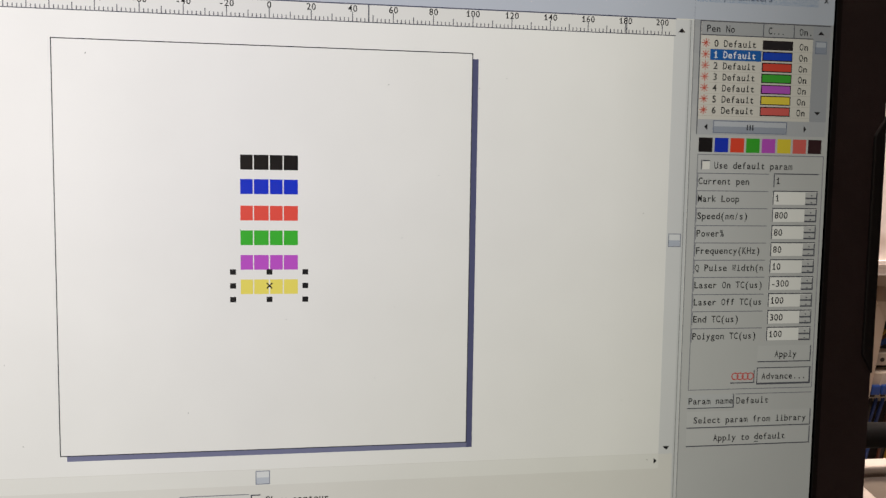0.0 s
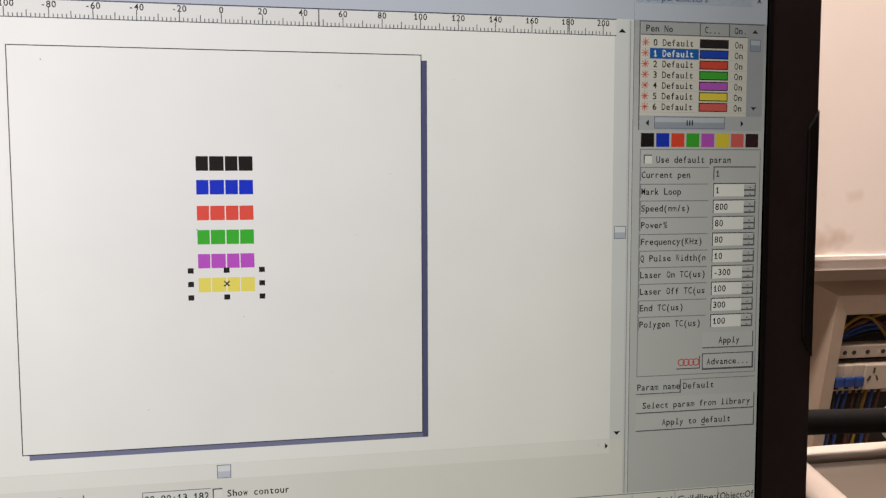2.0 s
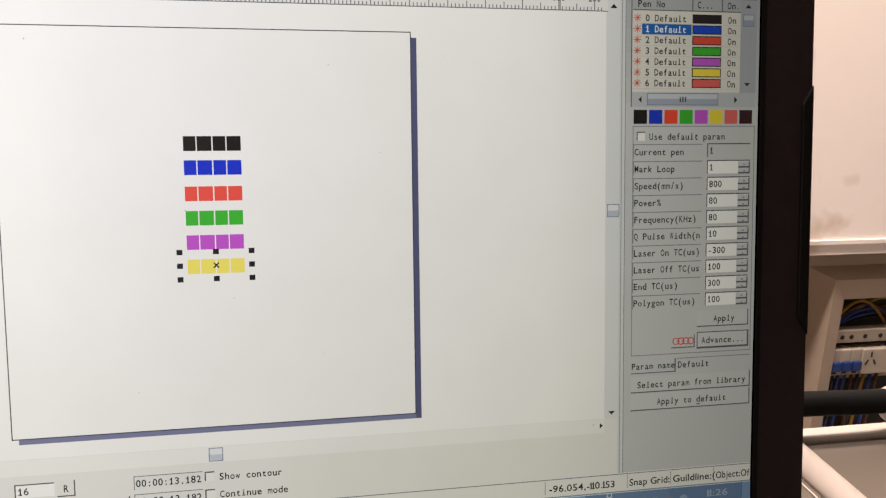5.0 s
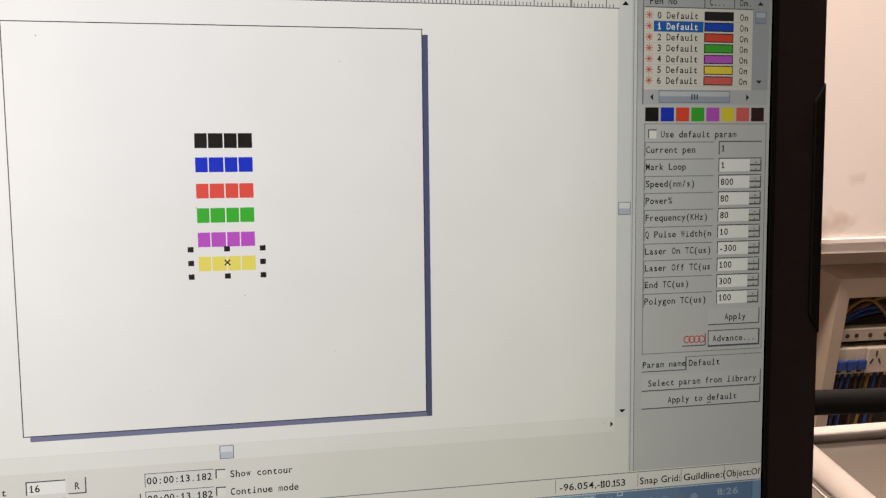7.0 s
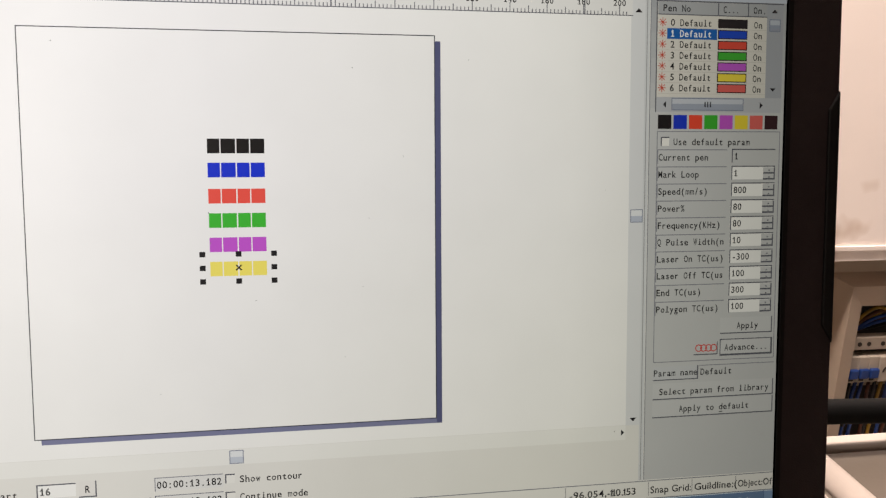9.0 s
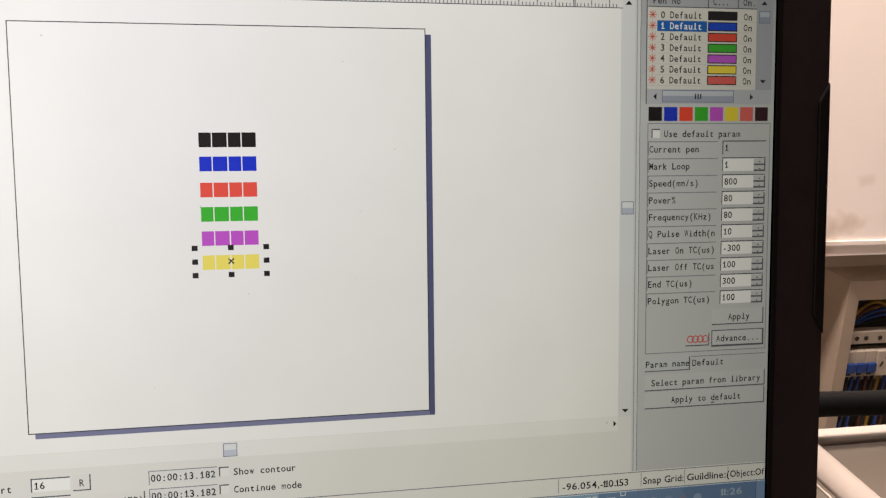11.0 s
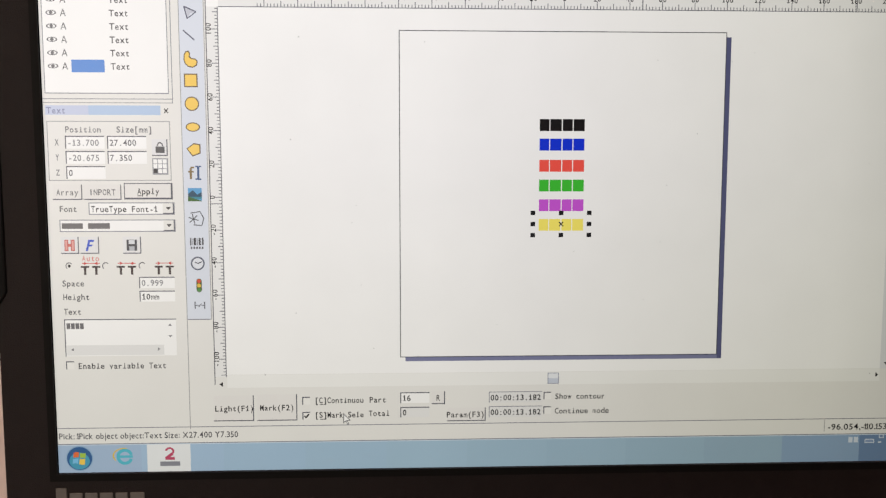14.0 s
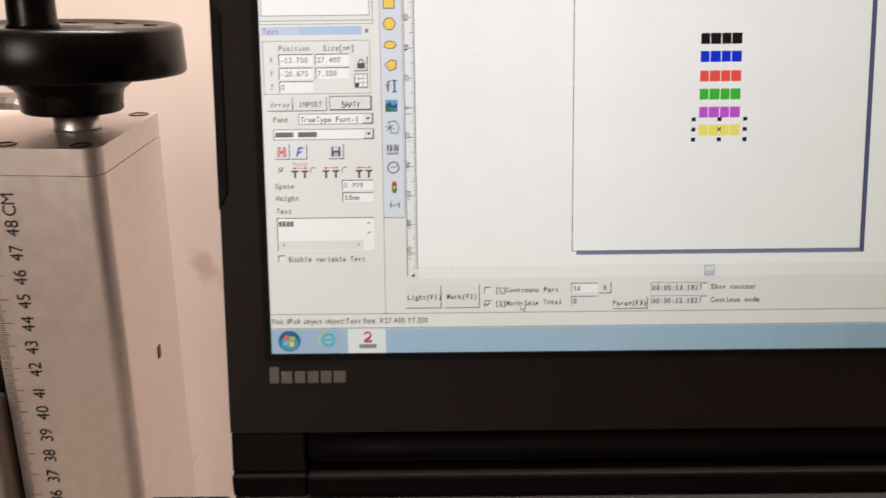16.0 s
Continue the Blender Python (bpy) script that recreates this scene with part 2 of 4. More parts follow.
# ---- the setting ----
def build_setting():
    bm = bmesh.new()
    add_box(bm, -3.5, 0.64, 0.85, 1.15, -0.75, 1.9)
    add_box(bm, 0.64, 1.75, 0.85, 1.15, -0.120, 1.9)
    add_box(bm, 1.75, 3.5, 0.85, 1.15, -0.75, 1.9)
    add_box(bm, 0.64, 1.75, 0.846, 0.85, -0.103, -0.097)
    tagged(ob_from("wall_north", bm, M_WALL), "cream painted wall with a shallow niche and faint stains", "wall", kind="structure")
    tagged(ob_from("wall_niche", box(0.64, 1.75, 0.936, 1.15, -0.75, -0.120), M_NICHE), "back of a shallow niche, part of its shade put into the colour", "wall", kind="structure")
    # unseen walls, added to close the room and keep its reflections dark
    tagged(ob_from("wall_west", box(-3.7, -3.5, -5.0, 1.05, -0.75, 1.9), M_WALL_DIM), "unseen wall, kept dark to cut reflections", "wall", kind="structure")
    tagged(ob_from("wall_east", box(3.5, 3.7, -5.0, 1.05, -0.75, 1.9), M_WALL_DIM), "unseen wall, kept dark to cut reflections", "wall", kind="structure")
    tagged(ob_from("wall_south", box(-3.7, 3.7, -5.2, -5.0, -0.75, 1.9), M_WALL_DIM), "unseen wall, kept dark to cut reflections", "wall", kind="structure")
    tagged(ob_from("floor", box(-3.7, 3.7, -5.2, 1.05, -0.85, -0.75), M_FLOOR), "grey screed workshop floor", "floor", kind="structure")
    tagged(ob_from("ceiling", box(-3.7, 3.7, -5.2, 1.05, 1.9, 2.0), M_WALL), "plain cream ceiling", "ceiling", kind="structure")


build_setting()


# ---- table, strip, cables ----
def build_table():
    t = tagged(new("work_table"), "grey painted work table with a white metal back lip", "table")
    part("tabletop", box(0.4455, 1.0, -0.5, 0.1665, -0.03, -0.004, 0.002), M_TABLE, t, "grey-beige painted sheet metal panel")
    # hidden panel, added dark so the column's corner reflects no bright table
    part("tabletop", box(0.022, 0.4445, -0.5, 0.1665, -0.03, 0.0, 0.002), M_HIDDEN_PANEL, t, "added dark panel under the laptop, against reflections")
    part("back_lip", box(0.4455, 1.0, 0.1745, 0.1840, -0.03, -0.0036, 0.0012), M_WHITE, t, "folded white metal lip")
    part("frame_rail", box(0.03, 0.99, 0.13, 0.18, -0.045, -0.0302), M_DARKSTEEL, t, "dark steel rail under the tabletop")
    for x in (0.03, 0.96):
        for y in (-0.48, 0.13):
            part("leg", box(x, x + 0.03, y, y + 0.03, -0.75, -0.03, 0.002), M_TABLE, t)


build_table()


def build_cord_cover():
    t = tagged(new("cord_cover"), "white half-round plastic cord cover on the table", "cord cover")
    bm = bmesh.new()
    n, x0, r = 14, 0.4735, 0.0088
    a = [(x0 + r * math.cos(math.pi * i / n), 0.0 + r * 1.05 * math.sin(math.pi * i / n)) for i in range(n + 1)]
    ends = [[bm.verts.new((x, y, z)) for x, z in a] for y in (-0.3, 0.156)]
    for i in range(n):
        bm.faces.new((ends[0][i], ends[0][i + 1], ends[1][i + 1], ends[1][i])).smooth = True
    bm.faces.new(ends[0])
    bm.faces.new(list(reversed(ends[1])))
    bm.faces.new((ends[0][0], ends[1][0], ends[1][-1], ends[0][-1]))
    bmesh.ops.recalc_face_normals(bm, faces=bm.faces)
    part("cover", bm, M_WHITE, t)
    part("base_strip", box(0.4605, 0.4615, -0.3, 0.15, 0.0, 0.001, 0.0003), M_WHITE, t)
    t.location = (0.0, 0.0, -0.004)


build_cord_cover()


def build_cable():
    t = tagged(new("power_cable"), "thick black sheathed cable with a white sleeve behind the laptop", "cable")
    pts = [(0.30, 0.150, 0.0073), (0.36, 0.158, 0.0105), (0.42, 0.166, 0.0165), (0.47, 0.170, 0.0200), (0.52, 0.170, 0.0188), (0.57, 0.170, 0.0176), (0.66, 0.172, 0.013), (0.78, 0.160, 0.0034), (0.9, 0.15, 0.0034)]
    fine = []
    for i in range(len(pts) - 1):
        p0, p1, p2, p3 = (Vector(pts[max(0, min(len(pts) - 1, i + k))]) for k in (-1, 0, 1, 2))
        for s in range(6):
            u = s / 6
            fine.append(0.5 * (2 * p1 + (p2 - p0) * u + (2 * p0 - 5 * p1 + 4 * p2 - p3) * u * u + (3 * p1 - p0 - 3 * p2 + p3) * u ** 3))
    fine.append(Vector(pts[-1]))
    part("sheath", tube(fine, 0.0072), M_CABLE, t)
    prof = lambda u: 0.0004 + 0.0102 * math.sqrt(1 - (1 - min(u / 0.13, 1)) ** 2)
    part("sleeve", tube([(0.5345 + 0.045 * i / 40, 0.168, 0.0172 - 0.0012 * i / 40) for i in range(41)], prof), M_WHITE, t, "white plastic sleeve")


build_cable()


# ---- switch box in the niche ----
def build_switch_box():
    t = tagged(new("switch_box"), "ivory open-front switch box with breakers and coloured wires", "switch box")
    x0, x1, y0, y1, z0, z1 = 1.026, 1.36, 0.85, 0.917, -0.56, -0.138
    bm = bmesh.new()
    add_box(bm, x0, x0 + 0.004, y0 + 0.004, y1, z0, z1)
    add_box(bm, x1 - 0.004, x1, y0 + 0.004, y1, z0, z1)
    add_box(bm, x0 + 0.004, x1 - 0.004, y0 + 0.004, y1, z1 - 0.004, z1)
    add_box(bm, x0 + 0.004, x1 - 0.004, y0 + 0.004, y1, z0, z0 + 0.004)
    part("casing", bm, M_BOX, t)
    part("back_panel", box(x0 + 0.004, x1 - 0.004, y1 - 0.006, y1 - 0.002, z0 + 0.004, z1 - 0.004), M_DARK, t, "back panel, coloured dark for the shade in the box")
    w = 0.024
    fr = bmesh.new()
    for (xa, za), (xb, zb), (xc, zc), (xd, zd) in (((x0, z1), (x1, z1), (x1 - w, z1 - 0.033), (x0 + w, z1 - 0.033)), ((x0, z0), (x0, z1), (x0 + w, z1 - 0.033), (x0 + w, z0 + w)),
                                                    ((x1, z1), (x1, z0), (x1 - w, z0 + w), (x1 - w, z1 - 0.033)), ((x1, z0), (x0, z0), (x0 + w, z0 + w), (x1 - w, z0 + w))):
        f = fr.faces.new([fr.verts.new(p) for p in ((xa, y0, za), (xb, y0, zb), (xc, y0 + 0.006, zc), (xd, y0 + 0.006, zd))])
    ext = bmesh.ops.extrude_face_region(fr, geom=list(fr.faces))
    for v in ext["geom"]:
        if isinstance(v, bmesh.types.BMVert):
            v.co.y += 0.004
    bmesh.ops.recalc_face_normals(fr, faces=fr.faces)
    part("front_frame", fr, M_BOX, t)
    part("terminal_strip", box(x0 + w, x1 - w, 0.868, 0.886, -0.249, -0.228, 0.0015), M_MODULE, t)
    for x in (1.068, 1.084, 1.108, 1.135):
        part("terminal_hole", tube([(x, 0.8672, -0.239), (x, 0.872, -0.239)], 0.0036, 12), M_DARK, t)
    for i in range(3):
        xa = x0 + w + 0.002 + 0.0178 * i
        br = part("breaker", box(xa, xa + 0.0172, 0.864, 0.886, -0.302, -0.259, 0.0012), M_MODULE, t)
        part("toggle", box(xa + 0.001, xa + 0.0162, 0.857, 0.8638, -0.2935, -0.2775, 0.002), M_BLUE, br, "blue toggle")
        part("toggle_slot", box(xa + 0.0045, xa + 0.0125, 0.8632, 0.8645, -0.299, -0.2945, 0.0003), M_DARK, br)
    so = part("socket", box(1.1055, 1.160, 0.862, 0.886, -0.302, -0.259, 0.002), M_MODULE, t)
    for dx, dz, a in ((0.010, -0.020, 0.5), (0.024, -0.020, -0.5), (0.017, -0.007, 0.0)):
        s = part("socket_slot", box(-0.0012, 0.0012, -0.0006, 0.0006, -0.0045, 0.0045), M_DARK, so)
        s.matrix_basis = Matrix.Translation((1.104 + dx, 0.8616, -0.263 + dz + 0.002)) @ Matrix.Rotation(a, 4, "Y")
    part("rail", box(x0 + w, x1 - w, 0.884, 0.9, -0.318, -0.304, 0.001), M_BOX, t)
    random.seed(4)
    for k, (m, za) in enumerate(((M_WYEL, 0.040), (M_WBRN, 0.034), (M_WBLUE, 0.026), (M_WBLUE, 0.018), (M_WYEL, 0.042), (M_WBRN, 0.028), (M_WBLK, 0.012))):
        xa = 1.054 + 0.006 * k
        part("wire", tube(arc((xa, 0.885 + 0.002 * k, -0.226), (xa + 0.10 + 0.01 * k, 0.886, -0.226), za), 0.0026, 10), m, t)
    for k in range(9):
        xa = 1.058 + 0.0115 * k
        m = (M_WBRN, M_WBLK, M_WBLUE, M_WBLUE, M_WBRN, M_WBLK, M_WYEL, M_WBLUE, M_WBRN)[k]
        part("wire", tube(arc((xa, 0.878, -0.303), (xa + 0.01 * math.sin(k * 2.1), 0.892, -0.52), 0.004 * math.sin(k * 1.7), 10, Vector((1, 0, 0))), 0.0028, 10), m, t)
    part("terminal_block", box(x0 + w, x1 - w, 0.872, 0.9, -0.47, -0.44, 0.002), M_MODULE, t)
    # set back into the niche, a little larger than drawn above
    pivot = Vector((0.19, -0.2, 0.215))
    t.matrix_world = Matrix.Translation(pivot) @ Matrix.Scale(1.015, 4) @ Matrix.Translation(Vector((-0.013, 0.0, -0.023)) - pivot)


build_switch_box()


# ---- marking machine column ----
def build_column():
    t = tagged(new("machine_column"), "silver aluminium machine column with a printed centimetre scale", "machine column")
    x0, x1, y0, y1, zt = -0.165, -0.0592, 0.0, 0.0732, 0.163
    bm = bmesh.new()
    r, n = 0.0062, 8
    out = [(-0.1085, y0), (x1 - r, y0)]
    out += [(x1 - r + r * math.sin(math.pi / 2 * i / n), y0 + r - r * math.cos(math.pi / 2 * i / n)) for i in range(1, n + 1)]
    out += [(x1, y1 - 0.002), (x1 - 0.002, y1), (x0, y1), (x0, y0), (-0.1415, y0), (-0.1415, 0.014), (-0.1085, 0.014)]
    rings = [[bm.verts.new((x, y, z)) for x, y in out] for z in (-0.36, zt - 0.0105)]
    for i in range(len(out)):
        f = bm.faces.new((rings[0][i], rings[0][(i + 1) % len(out)], rings[1][(i + 1) % len(out)], rings[1][i]))
        f.smooth = 1 <= i <= n
    bm.faces.new([bm.verts.new(v.co) for v in rings[1]])
    bm.faces.new([bm.verts.new(v.co) for v in reversed(rings[0])])
    bmesh.ops.recalc_face_normals(bm, faces=bm.faces)
    part("extrusion", bm, M_ALU_FRONT, t, "sandblasted silver extrusion")
    cap = bmesh.new()
    shape = [(x0, y0)] + out[1:n + 4] + [(x0, y1)]
    ends = [[cap.verts.new((x, y - 0.0003, z)) for x, y in shape] for z in (zt - 0.0102, zt)]
    for i in range(len(shape)):
        f = cap.faces.new((ends[0][i], ends[0][(i + 1) % len(shape)], ends[1][(i + 1) % len(shape)], ends[1][i]))
        f.smooth = 1 <= i <= n
    cap.faces.new([cap.verts.new(v.co) for v in reversed(ends[0])])
    cap.faces.new([cap.verts.new(v.co) for v in ends[1]])
    bmesh.ops.recalc_face_normals(cap, faces=cap.faces)
    part("top_cap", cap, M_ALU_FRONT, t, "machined aluminium cap")
    for x, y in ((-0.0675, 0.0060), (-0.096, 0.0060), (-0.0660, 0.0665), (-0.150, 0.0060)):
        part("cap_screw", lathe([(0.0044, zt - 0.001), (0.0044, zt + 0.0001), (0.0040, zt + 0.0003), (0.0023, zt + 0.0003), (0.0019, zt - 0.0008)], x, y, 24), M_SCREW, t, "dark sunk hexagon screw")
    part("side_hole", box(x1 - 0.0005, x1 + 0.0003, 0.0385, 0.0425, 0.0570, 0.0632, 0.0004), M_DARKSTEEL, t)
    tick = bmesh.new()
    for mm in range(200, 487):
        z = 0.0223 + (mm / 10 - 37) * 0.01
        if z > 0.15:
            break
        long = 0.0068 if mm % 10 == 0 else (0.0050 if mm % 5 == 0 else 0.0036)
        vs = [tick.verts.new(p) for p in ((-0.1080, -0.00025, z - 0.00012), (-0.1080 + long, -0.00025, z - 0.00012), (-0.1080 + long, -0.00025, z + 0.00012), (-0.1080, -0.00025, z + 0.00012))]
        tick.faces.new(vs)
    part("scale_marks", tick, M_INK, t, "black printed millimetre marks")
    num = bmesh.new()
    for cm in range(20, 49):
        z = 0.0223 + (cm - 37) * 0.01
        words = str(cm) + (" CM" if cm == 48 else "")
        # the numbers stand turned a quarter to the left
        adv = 0.0
        for ch in words:
            if ch == " ":
                adv += 0.0012
                continue
            vs, fs, a, b = glyph(ch)
            k = 0.0074
            base = [num.verts.new((-0.0953 - (v[1] - 0.35) * k, -0.00025, z - 0.0036 + adv + (v[0] - a) * k * 0.9)) for v in vs]
            for f in fs:
                num.faces.new([base[i] for i in f])
            adv += (b - a) * k * 0.9 + 0.0005
    part("scale_numbers", num, M_INK, t, "black printed centimetre numbers")
    part("guide_rail", box(-0.137, -0.113, 0.004, 0.0138, -0.34, 0.150, 0.001), M_DECK, t, "black steel guide rail")


build_column()


def build_handwheel():
    t = tagged(new("handwheel"), "glossy black bakelite handwheel on the column's top", "handwheel")
    cx, cy = -0.0818, 0.0365
    part("shaft", lathe([(0.0092, 0.1630), (0.0090, 0.1636), (0.0090, 0.1712)], cx + 0.001, cy, 40), M_STEEL, t, "bright steel shaft collar")
    part("hub", lathe([(0.0184, 0.1700), (0.0194, 0.1708), (0.0198, 0.1770), (0.0208, 0.1790), (0.0245, 0.1818), (0.0280, 0.1856)], cx, cy), M_BLACKGLOSS, t)
    part("rim", lathe([(0.0255, 0.1846), (0.0428, 0.1848), (0.0448, 0.1852), (0.0455, 0.1864), (0.0446, 0.2021), (0.0436, 0.2037), (0.0415, 0.2043), (0.0392, 0.2039), (0.0378, 0.2029), (0.013, 0.2025), (0.011, 0.2037), (0.001, 0.2039)], cx, cy, 96), M_BLACKGLOSS, t)
    for i in range(10):
        a = 2 * math.pi * i / 10
        x, y = cx + 0.034 * math.cos(a), cy + 0.034 * math.sin(a)
        part("grip_rib", lathe([(0.0028, 0.2022), (0.0028, 0.2033), (0.0018, 0.2036)], x, y, 12), M_BLACKGLOSS, t)
    part("crank_handle", lathe([(0.0100, 0.2024), (0.0086, 0.2058), (0.0084, 0.2168), (0.0096, 0.2318), (0.0106, 0.2468), (0.0100, 0.2618), (0.006, 0.2678)], -0.0835, 0.014, 48), M_BLACKGLOSS, t)


build_handwheel()


def build_carriage():
    t = tagged(new("sliding_carriage"), "grey metal sliding bracket on the column's guide rail", "bracket")
    part("plate", box(-0.150, -0.1105, -0.012, 0.0038, -0.12, 0.060, 0.002), M_ALU, t)
    part("clamp_screw", tube([(-0.1150, -0.0138, 0.047), (-0.1150, -0.011, 0.047)], 0.0032, 20), M_STEEL, t)
    part("clamp_screw", tube([(-0.1135, -0.0145, 0.005), (-0.1135, -0.011, 0.005)], 0.0035, 20), M_STEEL, t)


build_carriage()


def build_machine_base():
    t = tagged(new("machine_stand"), "grey metal stand under the machine column", "machine stand")
    part("plate", box(-0.50, -0.07, -0.28, 0.36, -0.561, -0.521, 0.004), M_TABLE, t)
    part("pedestal", box(-0.48, -0.09, -0.26, 0.34, -0.75, -0.561, 0.004), M_TABLE, t)


build_machine_base()

def build_housing():
    t = tagged(new("machine_housing"), "light grey rounded metal housing behind the column", "machine housing")
    part("shell", box(-0.36, -0.150, 0.14, 0.168, -0.36, 0.159, 0.012, 4), M_TABLE, t)
    part("seam", box(-0.3605, -0.1495, 0.139, 0.169, 0.112, 0.1132, 0.0), M_DARKSTEEL, t)


build_housing()

# the machine leans a little to the right of the laptop's upright and stands well behind its lid
PLACE = Matrix.Translation((-0.0192, 0.0836, -0.0640)) @ Matrix.Scale(1.27, 4)
LEAN = PLACE @ Matrix.Translation((-0.0565, 0, 0.09)) @ Matrix.Rotation(radians(1.4), 4, "Y") @ Matrix.Translation((0.0565, 0, -0.09))
for thing in ("machine_column", "handwheel", "sliding_carriage"):
    bpy.data.objects[thing].matrix_world = LEAN
bpy.data.objects["handwheel"].matrix_world = LEAN @ Matrix.Translation((-0.08, 0.0365, 0.165)) @ Matrix.Rotation(radians(-2.5), 4, "X") @ Matrix.Translation((0.08, -0.0365, -0.165))
bpy.data.objects["machine_housing"].matrix_world = PLACE


# ---- the laptop ----
laptop = tagged(new("laptop"), "open black laptop showing a laser marking program", "laptop")
laptop.matrix_world = SCREEN
K = 0.344232 / 1366


def build_lid():
    # bezel as a ring round the display, with a deep lower band
    l, r, b, tp = -0.0178, 0.3625, -0.0325, 0.215
    sx, sz = 1366 * K, 768 * K
    bm = bmesh.new()
    add_box(bm, l, 0.0, -0.0012, 0.006, b, tp)
    add_box(bm, sx, r, -0.0012, 0.006, b, tp)
    add_box(bm, 0.0, sx, -0.0012, 0.006, b, 0.0)
    add_box(bm, 0.0, sx, -0.0012, 0.006, sz, tp)
    part("bezel", bm, M_BEZEL, laptop, "matt dark brown-black bezel")
    part("lid_back", box(l + 0.001, r - 0.001, 0.006, 0.013, b + 0.001, tp - 0.001, 0.003), M_BEZEL, laptop)
    for x in (l, r):
        s = 1 if x < 0 else -1
        g = bmesh.new()
        out, inn, z0, z1 = x - s * 0.0003, x + s * 0.0036, 0.058, 0.139
        prof = [(out, z0), (inn, z0 + 0.0062), (inn, z1 - 0.0062), (out, z1)]
        near, far = [[g.verts.new((px, y, pz)) for px, pz in prof] for y in (-0.0020, 0.0052)]
        g.faces.new(near)
        g.faces.new(list(reversed(far)))
        for i in range(4):
            g.faces.new((near[i], far[i], far[(i + 1) % 4], near[(i + 1) % 4]))
        bmesh.ops.recalc_face_normals(g, faces=g.faces)
        bmesh.ops.bevel(g, geom=list(g.edges), offset=0.0005, segments=2, affect="EDGES", profile=0.5)
        part("edge_gasket", g, M_GASKET, laptop, "black rubber edge strip")
    # thin dark gap between display and bezel
    for x0, x1, z0, z1 in ((-0.0026, 0.0, -0.0026, sz), (sx, sx + 0.0016, -0.0026, sz), (0.0, sx, -0.0026, 0.0)):
        part("display_seal", box(x0, x1, -0.0016, 0.0, z0, z1), M_GASKET, laptop, "black display seal")
    # maker's mark as plain bars
    for x0, x1, h in ((0, 3.6, 7.2), (4.4, 8.6, 5.2), (9.4, 13.4, 5.2), (14.2, 18.4, 5.2), (19.2, 23.2, 5.2), (24.0, 28.6, 5.2)):
        part("maker_mark", box(-0.0010 + x0 * 0.00107, -0.0010 + x1 * 0.00107, -0.00145, -0.0010, -0.0119, -0.0119 + h * 0.00095, 0.0002, 1), M_LOGO, laptop, "grey printed bar")


build_lid()


def build_base():
    l, r = -0.0178, 0.3625
    # hinge covers, barrel and deck follow the table, so they are turned back by the lid's lean
    inv = SCREEN.inverted()

    def flat(name, bm, mat, label=""):
        bm.transform(inv)
        return part(name, bm, mat, laptop, label)
    y = (SCREEN @ Vector((0, 0.0, -0.05))).y
    flat("deck", box(l, r, y - 0.262, y + 0.016, 0.0015, 0.0205, 0.003), M_DECK, "black laptop base")
    for xa, xb in ((l, 0.0125), (0.3322, r)):
        part("hinge_cover", box(xa, xb, -0.0010, 0.0125, -0.0498, -0.0328, 0.0012), M_HINGE, laptop)
        flat("hinge_foot", box(xa, xb, y - 0.003, y + 0.014, 0.0200, 0.0295, 0.001), M_HINGE)
    part("hinge_well", box(0.0128, 0.3319, 0.0085, 0.0128, -0.052, -0.0322), M_GASKET, laptop, "dark hinge recess")
    part("hinge_barrel", tube([(0.0132 + 0.3184 * i / 8, 0.0058, -0.0405) for i in range(9)], 0.0058, 24), M_HINGE, laptop, "smooth black hinge barrel")
    flat("hinge_strip", box(0.0128, 0.3319, y - 0.004, y + 0.006, 0.0200, 0.0300, 0.0015), M_HINGE)
    for x in (0.03, 0.32):
        for yy in (y - 0.24, y - 0.02):
            flat("rubber_foot", box(x, x + 0.012, yy, yy + 0.008, 0.0, 0.0016), M_GASKET)
    keys = [(rw, c) for rw in range(5) for c in range(15)]
    for rw, c in keys:
        xa, ya = 0.028 + c * 0.0195, y - 0.034 - rw * 0.019
        flat("key", box(xa, xa + 0.0165, ya - 0.016, ya, 0.0203, 0.0222, 0.0006, 1), M_HINGE)
    flat("touchpad", box(0.105, 0.215, y - 0.235, y - 0.155, 0.0204, 0.0208), M_HINGE)


build_base()


# ---- what the display shows, in its own 1366 x 768 grid ----
dock = [0.0, 0.0]


def at(px, py, layer):
    """A place on the display; each dock of the program starts at its own height and may be spaced a little wider."""
    return (px * K, -0.00006 * layer, (768 - py - dock[0] - dock[1] * (py - 266)) * K)


